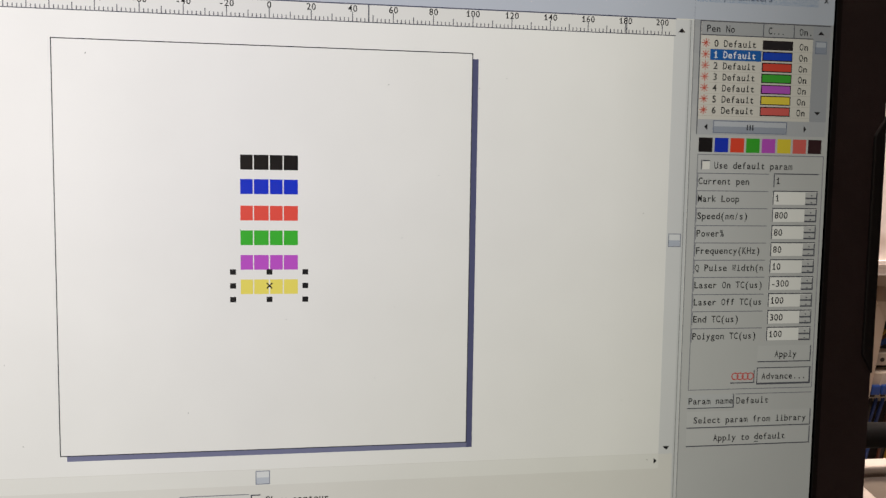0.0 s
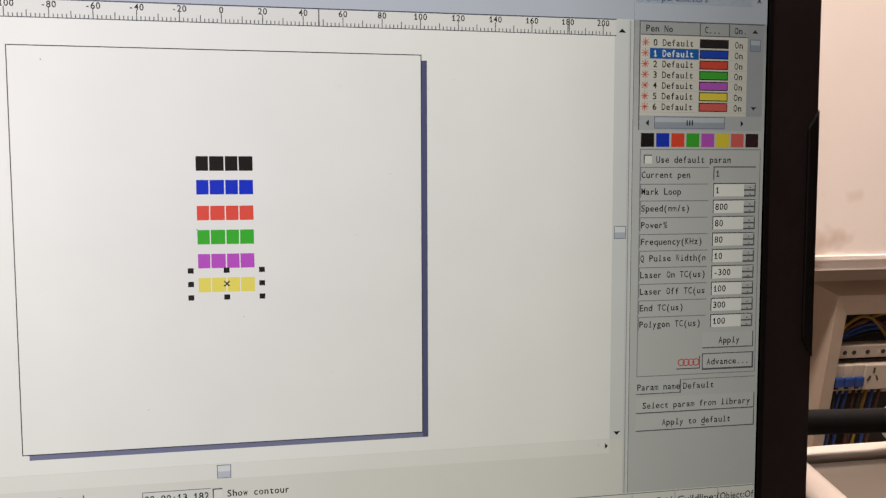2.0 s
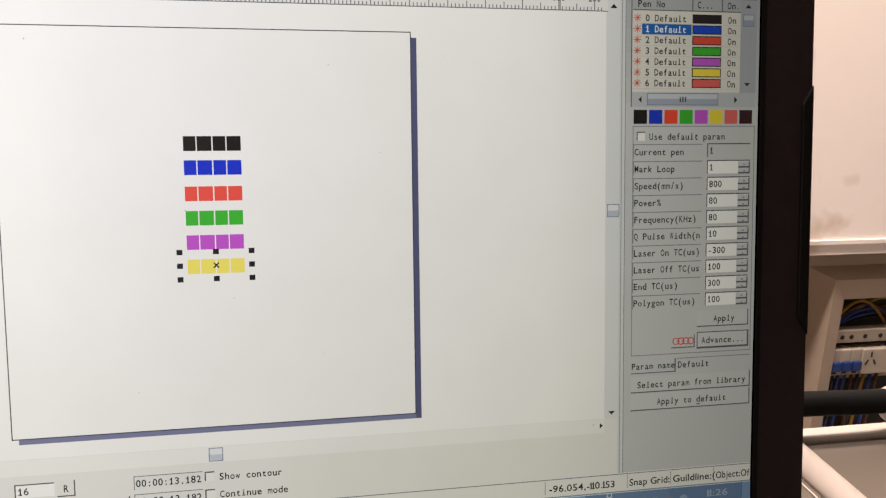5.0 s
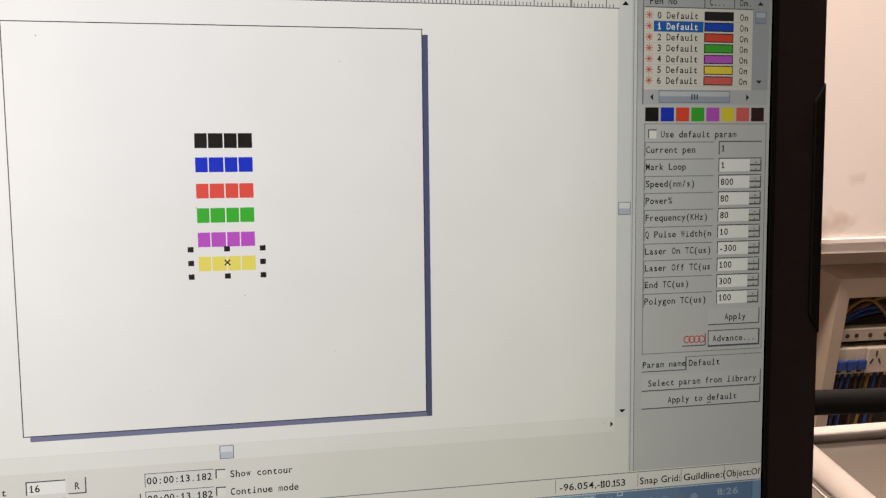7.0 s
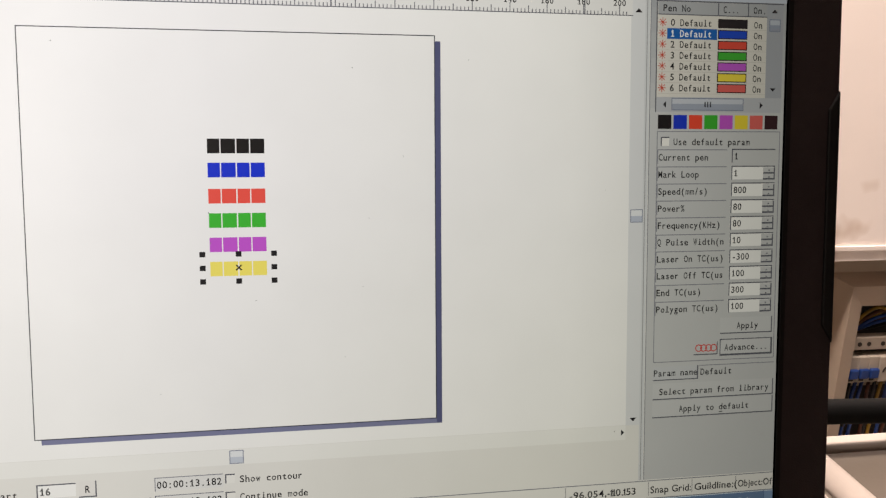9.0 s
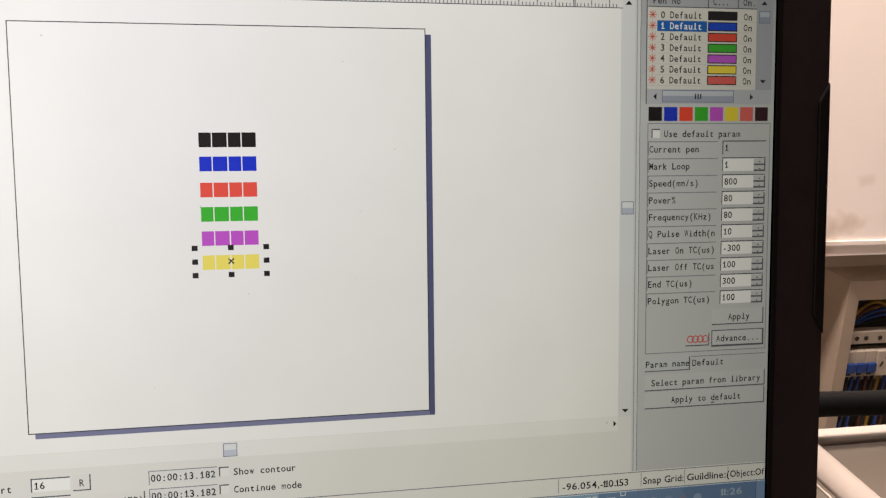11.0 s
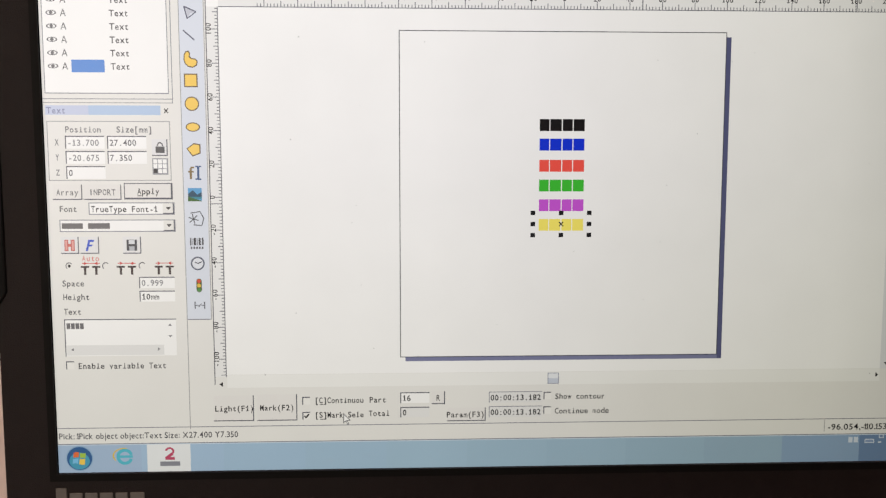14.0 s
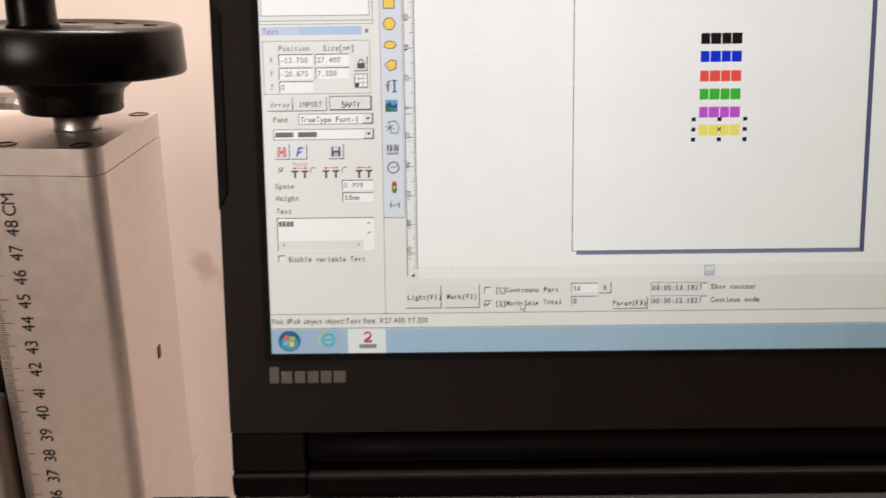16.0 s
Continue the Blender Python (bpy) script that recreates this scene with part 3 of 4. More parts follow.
class Panel:
    """One element of the display: flat shapes on layers, with a colour each."""

    def __init__(self):
        self.v, self.f, self.m, self.mats = [], [], [], []

    def slot(self, h):
        m = lit(h)
        if m not in self.mats:
            self.mats.append(m)
        return self.mats.index(m)

    def poly(self, pts, h, layer=2):
        i = len(self.v)
        self.v += [at(x, y, layer) for x, y in pts]
        self.f.append(tuple(range(i, i + len(pts))))
        self.m.append(self.slot(h))
        return self

    def rect(self, x0, y0, x1, y1, h, layer=2):
        return self.poly([(x0, y1), (x1, y1), (x1, y0), (x0, y0)], h, layer)

    def line(self, x0, y0, x1, y1, h, layer=3, w=1.0):
        dx, dy = x1 - x0, y1 - y0
        n = math.hypot(dx, dy) or 1
        ox, oy = -dy / n * w / 2, dx / n * w / 2
        return self.poly([(x0 + ox, y0 + oy), (x1 + ox, y1 + oy), (x1 - ox, y1 - oy), (x0 - ox, y0 - oy)], h, layer)

    def frame4(self, x0, y0, x1, y1, h, layer=3, w=1.0):
        self.rect(x0, y0, x1, y0 + w, h, layer).rect(x0, y1 - w, x1, y1, h, layer)
        return self.rect(x0, y0 + w, x0 + w, y1 - w, h, layer).rect(x1 - w, y0 + w, x1, y1 - w, h, layer)

    def oval(self, cx, cy, rx, ry, h, layer=3, n=28, a0=0.0, a1=2 * math.pi, hole=0.0):
        pts = [(math.cos(a0 + (a1 - a0) * i / n), math.sin(a0 + (a1 - a0) * i / n)) for i in range(n + 1)]
        if hole:
            for p, q in zip(pts, pts[1:]):
                self.poly([(cx + rx * p[0], cy + ry * p[1]), (cx + rx * q[0], cy + ry * q[1]), (cx + rx * hole * q[0], cy + ry * hole * q[1]), (cx + rx * hole * p[0], cy + ry * hole * p[1])], h, layer)
            return self
        return self.poly([(cx + rx * p[0], cy + ry * p[1]) for p in pts[:-1]], h, layer)

    def text(self, words, x, cy, h="#101010", layer=5, pitch=6.0, cap=8.0, width=None, bold=0.013, turn=False):
        """Words from x on, centred on the height cy; pitch: the cell of a fixed-width letter, or None for even gaps.
        turn: a quarter to the left, upwards from x's height."""
        if pitch is None:
            total = sum((glyph(c)[3] - glyph(c)[2]) + 0.09 if c != " " else 0.28 for c in words)
            k = cap / 0.70
            kx = width / total if width else k
        else:
            k, kx = cap / 0.70, 0
        run, s = 0.0, self.slot(h)
        for c in words:
            if c == " ":
                run += pitch if pitch else 0.28 * kx
                continue
            vs, fs, a, b = glyph(c, bold)
            sx = kx or min(k, (pitch - 1.0) / max(b - a, 0.01))
            lead = ((pitch - (b - a) * sx) / 2) if pitch else 0.045 * kx
            i = len(self.v)
            for v in vs:
                u, w = run + lead + (v[0] - a) * sx, (v[1] - 0.35) * k
                self.v.append(at(cy - w, x - u, layer) if turn else at(x + u, cy - w, layer))
            self.f += [tuple(i + q for q in t) for t in fs]
            self.m += [s] * len(fs)
            if c == "1" and not turn:
                # the slanted flag of the figure one
                xm, yt = x + run + lead + (b - a) * sx / 2, cy - cap / 2
                self.poly([(xm - 2.3, yt + 2.6), (xm, yt), (xm, yt + 1.5), (xm - 1.8, yt + 3.3)], h, layer + 1)
                if not pitch:
                    self.rect(xm - 1.9, cy + cap / 2 - 0.9, xm + 1.9, cy + cap / 2, h, layer + 1)
            if pitch and c in "1il" and not turn:
                # the foot of the program's narrow letters
                self.rect(x + run + 0.9, cy + cap / 2 - 0.9, x + run + pitch - 0.9, cy + cap / 2, h, layer + 1)
            run += pitch if pitch else ((b - a) + 0.09) * kx
        return self

    def put(self, name, parent, label=""):
        me = bpy.data.meshes.new(name)
        me.from_pydata(self.v, [], self.f)
        for m in self.mats:
            me.materials.append(m)
        me.polygons.foreach_set("material_index", self.m)
        me.update()
        ob = new(name, me)
        ob.parent = parent
        if label:
            ob["label"] = label
        return ob


GREY, WHITE, EDGE, SHADE, INK, DIM = "#f0efec", "#ffffff", "#8b8d97", "#5d5f6a", "#15161a", "#a3a3a6"

bm = bmesh.new()
bm.faces.new([bm.verts.new(at(x, y, 0)) for x, y in ((0, 768), (1366, 768), (1366, 0), (0, 0))])
display = part("display", bm, lit(GREY), laptop, "lit matt display")

# toolbars, workspace, rulers
Panel().rect(0, 0, 1366, 30, "#b9cbe4").rect(0, 30, 1366, 111, "#c9d0e0").line(218, 111.5, 1165, 111.5, "#5a5e74", 3, 1.4).put("top_toolbar", display, "pale blue toolbar")
Panel().rect(218, 112, 1165, 631, WHITE, 1).put("workspace", display, "white drawing area")
ru = Panel().rect(235, 112, 1165, 131, "#f2f2f2", 2)
for i in range(-92, 103):
    x = 699.4 + i * 2 * 2.2425
    if 236 < x < 1161:
        ru.rect(x - 0.5, 120 if i % 10 == 0 else (123 if i % 5 == 0 else 126.5), x + 0.5, 131, SHADE, 3)
ru.rect(235, 130.4, 1165, 131.4, SHADE, 3)
for v in range(-200, 201, 20):
    w = str(v)
    ru.text(w, 699.4 + v * 2.2425 - 2.7 * len(w), 116.5, INK, 4, 5.4, 7.0)
ru.rect(806, 112, 807.4, 131, SHADE, 4).rect(1104, 112, 1105.2, 131, SHADE, 4)
ru.put("top_ruler", display, "ruler with black marks and numbers")
rv = Panel().rect(218, 131, 235, 634, "#f2f2f2", 2)
for i in range(-56, 57):
    y = 384.5 + i * 2 * 2.2425
    if 132 < y < 633:
        rv.rect(224.5 if i % 10 == 0 else (227 if i % 5 == 0 else 230), y - 0.5, 234, y + 0.5, SHADE, 3)
rv.rect(233.4, 131, 234.4, 634, SHADE, 3)
rv.rect(217.6, 112, 218.8, 645, SHADE, 3)
for v in range(-100, 101, 20):
    w = str(v)
    rv.text(w, 384.5 - v * 2.2425 + 2.7 * len(w), 221.2, INK, 4, 5.4, 7.0, turn=True)
rv.rect(218, 393, 234, 394, SHADE, 4)
rv.put("side_ruler", display, "ruler with black marks and numbers")

# the sheet with its drop shadow
pg = Panel().rect(924.6, 166.5, 931, 614.2, "#575b82", 2).rect(482.5, 608.5, 924.6, 614.2, "#7f83a6", 2)
pg.frame4(475.2, 159.8, 924.6, 608.6, "#3a3c44", 3, 1.1)
pg.put("drawing_sheet", display, "square sheet outline with a dark drop shadow")

# six marked names, as plain bars
for i, h in enumerate(("#08080c", "#0030d8", "#f6564a", "#3cc034", "#cc58da", "#fff070")):
    y = (278.0, 304.6, 333.6, 360.8, 388.0, 415.2)[i]
    p = Panel()
    for a, b in ((0.0, 13.4), (14.6, 30.4), (31.8, 45.6), (46.8, 62.2)):
        p.rect(667.8 + a, y, 667.8 + b, y + 16.3, h, 2)
    p.put("word_bar", display, "word drawn as plain colour bars")
for x in (659.6, 699.0, 738.2):
    for y in (406.8, 422.2, 437.5):
        if (x, y) != (699.0, 422.2):
            Panel().rect(x - 3.2, y - 3.0, x + 3.2, y + 3.0, "#15171c", 4).put("selection_handle", display, "black square handle")
Panel().line(696, 419.2, 702, 425.2, INK, 4, 1.5).line(696, 425.2, 702, 419.2, INK, 5, 1.5).put("centre_mark", display, "small black cross")

# scroll bars
dock[0] = 7.5
Panel().rect(235, 624, 1163, 642, "#f8f8f6", 2).frame4(683, 625, 699, 641, "#8d93a6", 4).rect(684, 626, 698, 633, "#eef1f6", 3).rect(684, 633, 698, 640, "#cdd4e2", 3).poly([(224, 637), (229, 633.5), (229, 640.5)], INK, 3).poly([(1157, 629), (1157, 636), (1161, 632.5)], INK, 3).put("horizontal_scrollbar", display)
Panel().rect(1163, 105, 1181, 624, "#e8eaee", 2).frame4(1165, 355, 1181, 371, "#8d93a6", 4).rect(1166, 356, 1180, 363, "#eef1f6", 3).rect(1166, 363, 1180, 370, "#c3cbdc", 3).poly([(1168, 119.5), (1177, 119.5), (1172.5, 114.5)], INK, 3).poly([(1168, 614.5), (1177, 614.5), (1172.5, 619)], INK, 3).put("vertical_scrollbar", display)


# left dock
dock[:] = 2.1, 0.011


def field(x0, y0, x1, y1, words, name="input_field", ink=INK, fill=WHITE, spin=False):
    p = Panel().rect(x0, y0, x1, y1, fill, 2).rect(x0, y0, x1, y0 + 1.4, SHADE, 4).rect(x0, y0, x0 + 1.4, y1, SHADE, 4)
    if words:
        p.text(words, x0 + 3, (y0 + y1) / 2 + 0.5, ink, 5)
    if spin:
        p.rect(x1 - 16, y0 + 2, x1, y1, face[1], 3)
        ym = (y0 + y1) / 2
        for yy in (ym + 0.5, y1 - 0.6):
            p.rect(x1 - 16, yy - 1.0, x1, yy + 1.0, SHADE, 4)
        p.rect(x1 - 1.6, y0 + 2, x1, y1, SHADE, 4)
        for yy in (y0 + 5, ym + 5):
            p.rect(x1 - 9, yy, x1 - 7, yy + 1.4, SHADE, 5)
    return p.put(name, display)


face = ["#eeecea", GREY]


def button(x0, y0, x1, y1, words, name="button", full=False, ink=INK, cx=None):
    p = Panel().rect(x0, y0, x1, y1, face[0], 2)
    p.rect(x1 - 1.4, y0, x1, y1, SHADE, 4).rect(x0, y1 - 1.4, x1, y1, SHADE, 4)
    if full:
        p.frame4(x0 - 1, y0 - 1, x1 + 1, y1 + 1, SHADE, 3, 1.2)
    if words:
        p.text(words, (cx if cx is not None else (x0 + x1) / 2) - 3 * len(words), (y0 + y1) / 2, ink, 5)
    return p.put(name, display)


def label(words, x, cy, ink=INK, name="caption", **kw):
    return Panel().text(words, x, cy, ink, 5, **kw).put(name, display)


def tick_box(x, y, on=False):
    p = Panel().rect(x, y, x + 11, y + 11, "#f6f5f2", 2).rect(x, y, x + 11, y + 1.5, SHADE, 3).rect(x, y, x + 1.5, y + 11, SHADE, 3)
    if on:
        p.line(x + 3, y + 5.5, x + 5, y + 8.5, INK, 4, 1.9).line(x + 4.6, y + 8.5, x + 9.2, y + 3, INK, 5, 1.9)
    p.put("tick_box", display)


# object list
ol = Panel().rect(4, 0, 167, 244, WHITE, 1).rect(4, 243, 167, 244.2, EDGE, 2).rect(166, 0, 167, 243, EDGE, 2).rect(3.5, 0, 4.5, 244, EDGE, 2)
ol.put("object_list", display, "white object list")
for i in range(6):
    y = 208.5 - i * 17.2
    p = Panel()
    if i == 0:
        p.rect(40, y - 8.5, 83.5, y + 8, "#5b93e0", 2)
    p.oval(16, y, 7, 3.2, "#77787c", 3, 16, hole=0.72).oval(16, y, 2.4, 2.4, "#77787c", 3, 12)
    p.line(28.5, y + 4.5, 31.8, y - 4.5, "#606166", 3, 1.1).line(31.8, y - 4.5, 35, y + 4.5, "#606166", 4, 1.1).line(30, y + 1.5, 33.6, y + 1.5, "#606166", 5, 1.0)
    p.text("Text", 91, y, "#4a4a50", 4, None, 8.4, 24.0)
    p.put("list_entry", display)
Panel().rect(0, 250.5, 172, 251.5, EDGE, 2).rect(0, 255.5, 172, 256.5, DIM, 2).rect(171, 0, 172, 256, EDGE, 2).put("dock_divider", display)
Panel().rect(3, 259.5, 155, 272, "#b9d0ee", 2).rect(3, 259.5, 60, 272, "#ccd5ee", 3).text("Text", 4, 266, "#8f95b8", 4, None, 8.4, 24.0).line(160, 263.5, 165, 269.5, INK, 3, 1.4).line(160, 269.5, 165, 263.5, INK, 4, 1.4).put("panel_title", display, "pale blue title bar")

# text panel
Panel().frame4(4, 280, 167, 359, DIM, 2).put("position_frame", display)
label("Position", 28, 291, "#77777c")
label("Size[mm]", 95.5, 291, "#6a6a70")
for i, (c, a, b) in enumerate((("X", "-13.700", "27.400"), ("Y", "-20.675", "7.350"), ("Z", "0", None))):
    y = 299.5 + i * 20
    label(c, 13.5, y + 8.5, "#77777c")
    field(27.5, y, 79.5, y + 17, a, ink="#8a8a8e" if b else "#66666c")
    if b:
        field(83, y, 135, y + 17, b, ink="#6c6c72")
p = Panel().rect(142, 304, 163, 326, "#ececee", 2).rect(161.6, 304, 163, 326, SHADE, 3).rect(142, 324.6, 163, 326, SHADE, 3)
p.rect(147, 313.5, 159, 322, "#55575c", 4).oval(153, 313, 4.2, 5.5, "#55575c", 4, 16, math.pi, 2 * math.pi, 0.66).put("lock_button", display, "button with a grey padlock")
p = Panel().rect(142, 329, 163, 351, "#9a9ca2", 2)
for i in range(3):
    for j in range(3):
        p.rect(143.5 + i * 6.2, 330.5 + j * 6.4, 148.7 + i * 6.2, 336 + j * 6.4, "#33353a" if (i, j) == (0, 2) else WHITE, 3)
p.put("anchor_button", display, "nine-square anchor button")
button(8, 364, 47.5, 384.5, "Array", ink="#77777a")
button(49, 364, 99.5, 384.5, "INPORT", ink="#66666a")
button(104, 363, 167, 383, "Apply", full=True)
Panel().rect(121, 378.6, 126.4, 379.6, INK, 6).put("underline", display)
label("Font", 16, 396.5, "#5c5c60")


def drop_list(x0, y0, x1, y1, words, bars=None):
    p = Panel().rect(x0, y0, x1, y1, WHITE, 2).frame4(x0, y0, x1, y1, EDGE, 3, 1.2).rect(x1 - 16, y0 + 1, x1 - 1, y1 - 1, GREY, 3).rect(x1 - 2.4, y0 + 1, x1 - 1, y1 - 1, SHADE, 4).rect(x1 - 16, y1 - 2.4, x1 - 1, y1 - 1, SHADE, 4)
    c = (y0 + y1) / 2
    p.poly([(x1 - 12, c - 2), (x1 - 5, c - 2), (x1 - 8.5, c + 2)], INK, 4)
    if words:
        p.text(words, x0 + 3, c + 0.5, "#3a3a3e", 5)
    for a, b in bars or ():
        p.rect(x0 + a, c - 3.5, x0 + b, c + 4, "#6a6a6e", 5)
    p.put("drop_list", display)


drop_list(55, 388, 170, 404.5, "TrueType Font-1")
drop_list(15.5, 411, 170.5, 427.5, "", ((3, 31), (38, 67)))
p = Panel().rect(16, 434, 40, 457, "#ececee", 2).rect(38.6, 434, 40, 457, SHADE, 3).rect(16, 455.6, 40, 457, SHADE, 3)
for x in (21, 29.5):
    p.rect(x, 438, x + 5, 453, "#e9a9a4", 4).frame4(x, 438, x + 5, 453, "#c0433c", 5, 1.0)
p.rect(26, 443.5, 29.5, 447.5, "#d9756e", 4).put("hatch_button", display, "button with a red hatched letter")
p = Panel().rect(42, 434, 67, 457, "#ececee", 2).rect(65.6, 434, 67, 457, SHADE, 3).rect(42, 455.6, 67, 457, SHADE, 3)
p.poly([(49, 453), (52, 453), (56, 438), (53, 438)], "#2f57d0", 4).poly([(53, 438), (61, 438), (60.4, 441), (53, 441)], "#2f57d0", 5).poly([(52, 444.5), (58.5, 444.5), (58, 447), (52, 447)], "#2f57d0", 5).put("font_button", display, "button with a blue slanted letter")
p = Panel().rect(99, 434, 123.5, 457, "#ececee", 2).rect(122, 434, 123.5, 457, SHADE, 3).rect(99, 455.6, 123.5, 457, SHADE, 3)
p.rect(104, 438, 118, 453, "#4a4c54", 4).rect(107, 438.5, 115, 444, "#dfe2e8", 5).rect(107.5, 447, 114.5, 453, "#b9bcc4", 5).put("save_button", display, "button with a dark floppy disc")
for i, (rx, tx) in enumerate(((26, 55), (75, 103), (124, 154))):
    p = Panel().oval(rx, 473.5, 5, 5, "#6a6a6e", 3, 20, 2.3, 5.6, 0.74)
    if i == 0:
        p.oval(rx, 473.5, 2, 2, INK, 3, 12)
    for x in (tx - 8, tx + 7):
        p.rect(x - 5.5, 473.5, x + 5.5, 476, "#3f3436", 3).rect(x - 1.6, 476, x + 1.6, 485.5, "#3f3436", 3)
    p.rect(tx - 12, 469.5, tx + 12, 470.5, "#d4504c", 3).poly([(tx - 5, 470), (tx - 9, 467.5), (tx - 9, 472.5)], "#d4504c", 4).poly([(tx + 5, 470), (tx + 9, 467.5), (tx + 9, 472.5)], "#d4504c", 4)
    if i == 0:
        p.text("Auto", tx - 12, 463, "#e08a86", 4, 6.0, 7.5)
    p.put("spacing_choice", display, "round choice mark with two dark letters")
label("Space", 15.5, 497, "#5c5c60")
field(119, 488.5, 167, 504, "0.999", ink="#8a8a8e")
label("Height", 16, 515.5, "#4c4c50")
field(119, 507.5, 167, 522.5, "10mm", ink="#3a3a3e")
label("Text", 16, 535.5, "#4c4c50")
p = Panel().rect(16, 546, 167, 597, WHITE, 2).rect(16, 546, 167, 547.3, SHADE, 4).rect(16, 546, 17.3, 597, SHADE, 4).rect(18, 582, 150, 596, "#ececec", 3)
for a in (0, 6, 12, 18):
    p.rect(19 + a, 551.5, 24 + a, 559.5, "#6e6e72", 4)
p.poly([(156, 556), (162, 556), (159, 553)], "#8a8a8e", 4).poly([(156, 569), (162, 569), (159, 572)], "#8a8a8e", 4).poly([(24, 588), (27.5, 585.5), (27.5, 590.5)], "#8a8a8e", 4).poly([(145, 588), (141.5, 585.5), (141.5, 590.5)], "#8a8a8e", 4)
p.put("text_box", display, "white text box")
tick_box(16, 604)
label("Enable variable Text", 32.5, 610.5, "#3f3f44")

# tool strip
dock[:] = 4.0, 0.0
Panel().rect(183, 0, 214.5, 549, "#e0e6f2", 1).put("tool_strip", display, "pale blue tool strip")
for x0, y0, x1, y1, h in ((182, 0, 183, 703, DIM), (183, 548, 214.5, 549.3, EDGE), (215, 0, 216, 549, DIM)):
    Panel().rect(x0, y0, x1, y1, h, 2).put("divider_line", display)
GOLD, RIM = "#fdd468", "#6b5a48"


def icon(build, name, text=""):
    p = Panel()
    build(p)
    p.put(name, display, text)


icon(lambda p: p.poly([(190, 127), (206, 134), (198, 136), (194, 143)], "#c9ccd8", 3).line(190, 127, 206, 134, "#4a4c66", 4, 1.4).line(190, 127, 194, 143, "#4a4c66", 5, 1.4).line(206, 134, 194, 143, "#4a4c66", 6, 1.2), "pick_tool_icon")
icon(lambda p: p.line(188, 158, 203, 171, "#4a4c66", 3, 1.6), "line_tool_icon")
icon(lambda p: p.poly([(187.6, 197), (188, 190), (190.6, 185.4), (194.6, 184.8), (196.6, 188), (196, 192.4), (198.4, 194.6), (203.6, 195.2), (206.4, 199), (205.2, 204.4), (199.6, 207.4), (193, 206), (189.2, 202)], RIM, 3).poly([(189, 197), (189.4, 190.6), (191.4, 186.8), (194, 186.4), (195.2, 188.6), (194.6, 193), (197.8, 195.9), (203, 196.6), (204.9, 199.4), (203.9, 203.5), (199.3, 206), (193.7, 204.7), (190.3, 201.2)], GOLD, 4), "curve_tool_icon", "golden curved shape")
icon(lambda p: p.rect(187.5, 215, 205.5, 233, RIM, 3).rect(189, 216.5, 204, 231.5, GOLD, 4), "rectangle_tool_icon", "golden square")
icon(lambda p: p.oval(197, 255, 9.6, 9.6, RIM, 3).oval(197, 255, 8.2, 8.2, GOLD, 4), "circle_tool_icon", "golden disc")
icon(lambda p: p.oval(197.5, 286, 9.6, 6.2, RIM, 3).oval(197.5, 286, 8.2, 4.9, GOLD, 4), "ellipse_tool_icon", "golden ellipse")
icon(lambda p: p.poly([(188, 315), (198, 307.5), (207, 309), (207, 321.5), (196, 325.5)], RIM, 3).poly([(189.6, 315.2), (198.3, 309), (205.5, 310.3), (205.5, 320.4), (196.6, 323.8)], GOLD, 4), "polygon_tool_icon", "golden polygon")
icon(lambda p: p.rect(191.5, 341, 194.5, 356, "#8a7550", 3).rect(189.5, 345, 197, 347, "#8a7550", 4).rect(193, 339, 197.5, 341.5, "#8a7550", 4).rect(201.5, 339, 204.5, 356, "#41618f", 3).rect(199, 338, 207, 340, "#41618f", 4).rect(199, 355, 207, 357, "#41618f", 4), "text_tool_icon")
icon(lambda p: p.rect(188.5, 368, 207, 386, "#59a5d8", 3).poly([(188.5, 376), (195, 371), (201, 377), (207, 373), (207, 381), (188.5, 381)], "#23506a", 4).rect(188.5, 380, 207, 383, "#2f8ca0", 5).poly([(188.5, 386), (188.5, 379), (199, 383), (207, 385), (207, 386)], "#3f6b35", 6), "picture_tool_icon", "small landscape picture")


def vector_icon(p):
    for a in range(6):
        u = a * math.pi / 3 + 0.3
        p.line(195, 410, 195 + 7 * math.cos(u), 410 + 7 * math.sin(u), "#55575f", 3 + a % 3, 1.3)
    q = [(191, 402), (204, 400), (209, 409), (206, 419), (195, 418)]
    for a, b in zip(q, q[1:]):
        p.line(a[0], a[1], b[0], b[1], "#55575f", 6, 1.3)


icon(vector_icon, "vector_tool_icon")


def barcode_icon(p):
    for k, w in enumerate((1.5, 0.8, 2.2, 1.0, 0.8, 1.8, 1.0, 2.0)):
        p.rect(189.5 + k * 2.3, 436, 189.5 + k * 2.3 + w, 446, "#3a3c42", 3)
    for k in range(5):
        p.rect(190 + k * 3.7, 448, 192.4 + k * 3.7, 451, "#5a5c62", 3)


icon(barcode_icon, "barcode_tool_icon", "grey bar pattern")
icon(lambda p: p.oval(199, 471, 9.4, 9.4, "#5c6274", 3).oval(199, 471, 7.4, 7.4, "#e6eaf2", 4).line(199, 471, 204.5, 468.8, "#3f4250", 5, 1.3).line(199, 471, 195.5, 469, "#3f4250", 6, 1.3), "timer_tool_icon", "round clock")
icon(lambda p: p.oval(200, 496, 3.7, 4, "#55602f", 3).rect(196.3, 496, 203.7, 507, "#55602f", 3).oval(200, 507, 3.7, 4, "#55602f", 3).oval(200, 495.5, 2.7, 2.7, "#d8503c", 4).oval(200, 501.5, 2.7, 2.7, "#e8c24a", 4).oval(200, 507.5, 2.7, 2.7, "#4f8f4a", 4), "signal_tool_icon", "red, amber and green light")
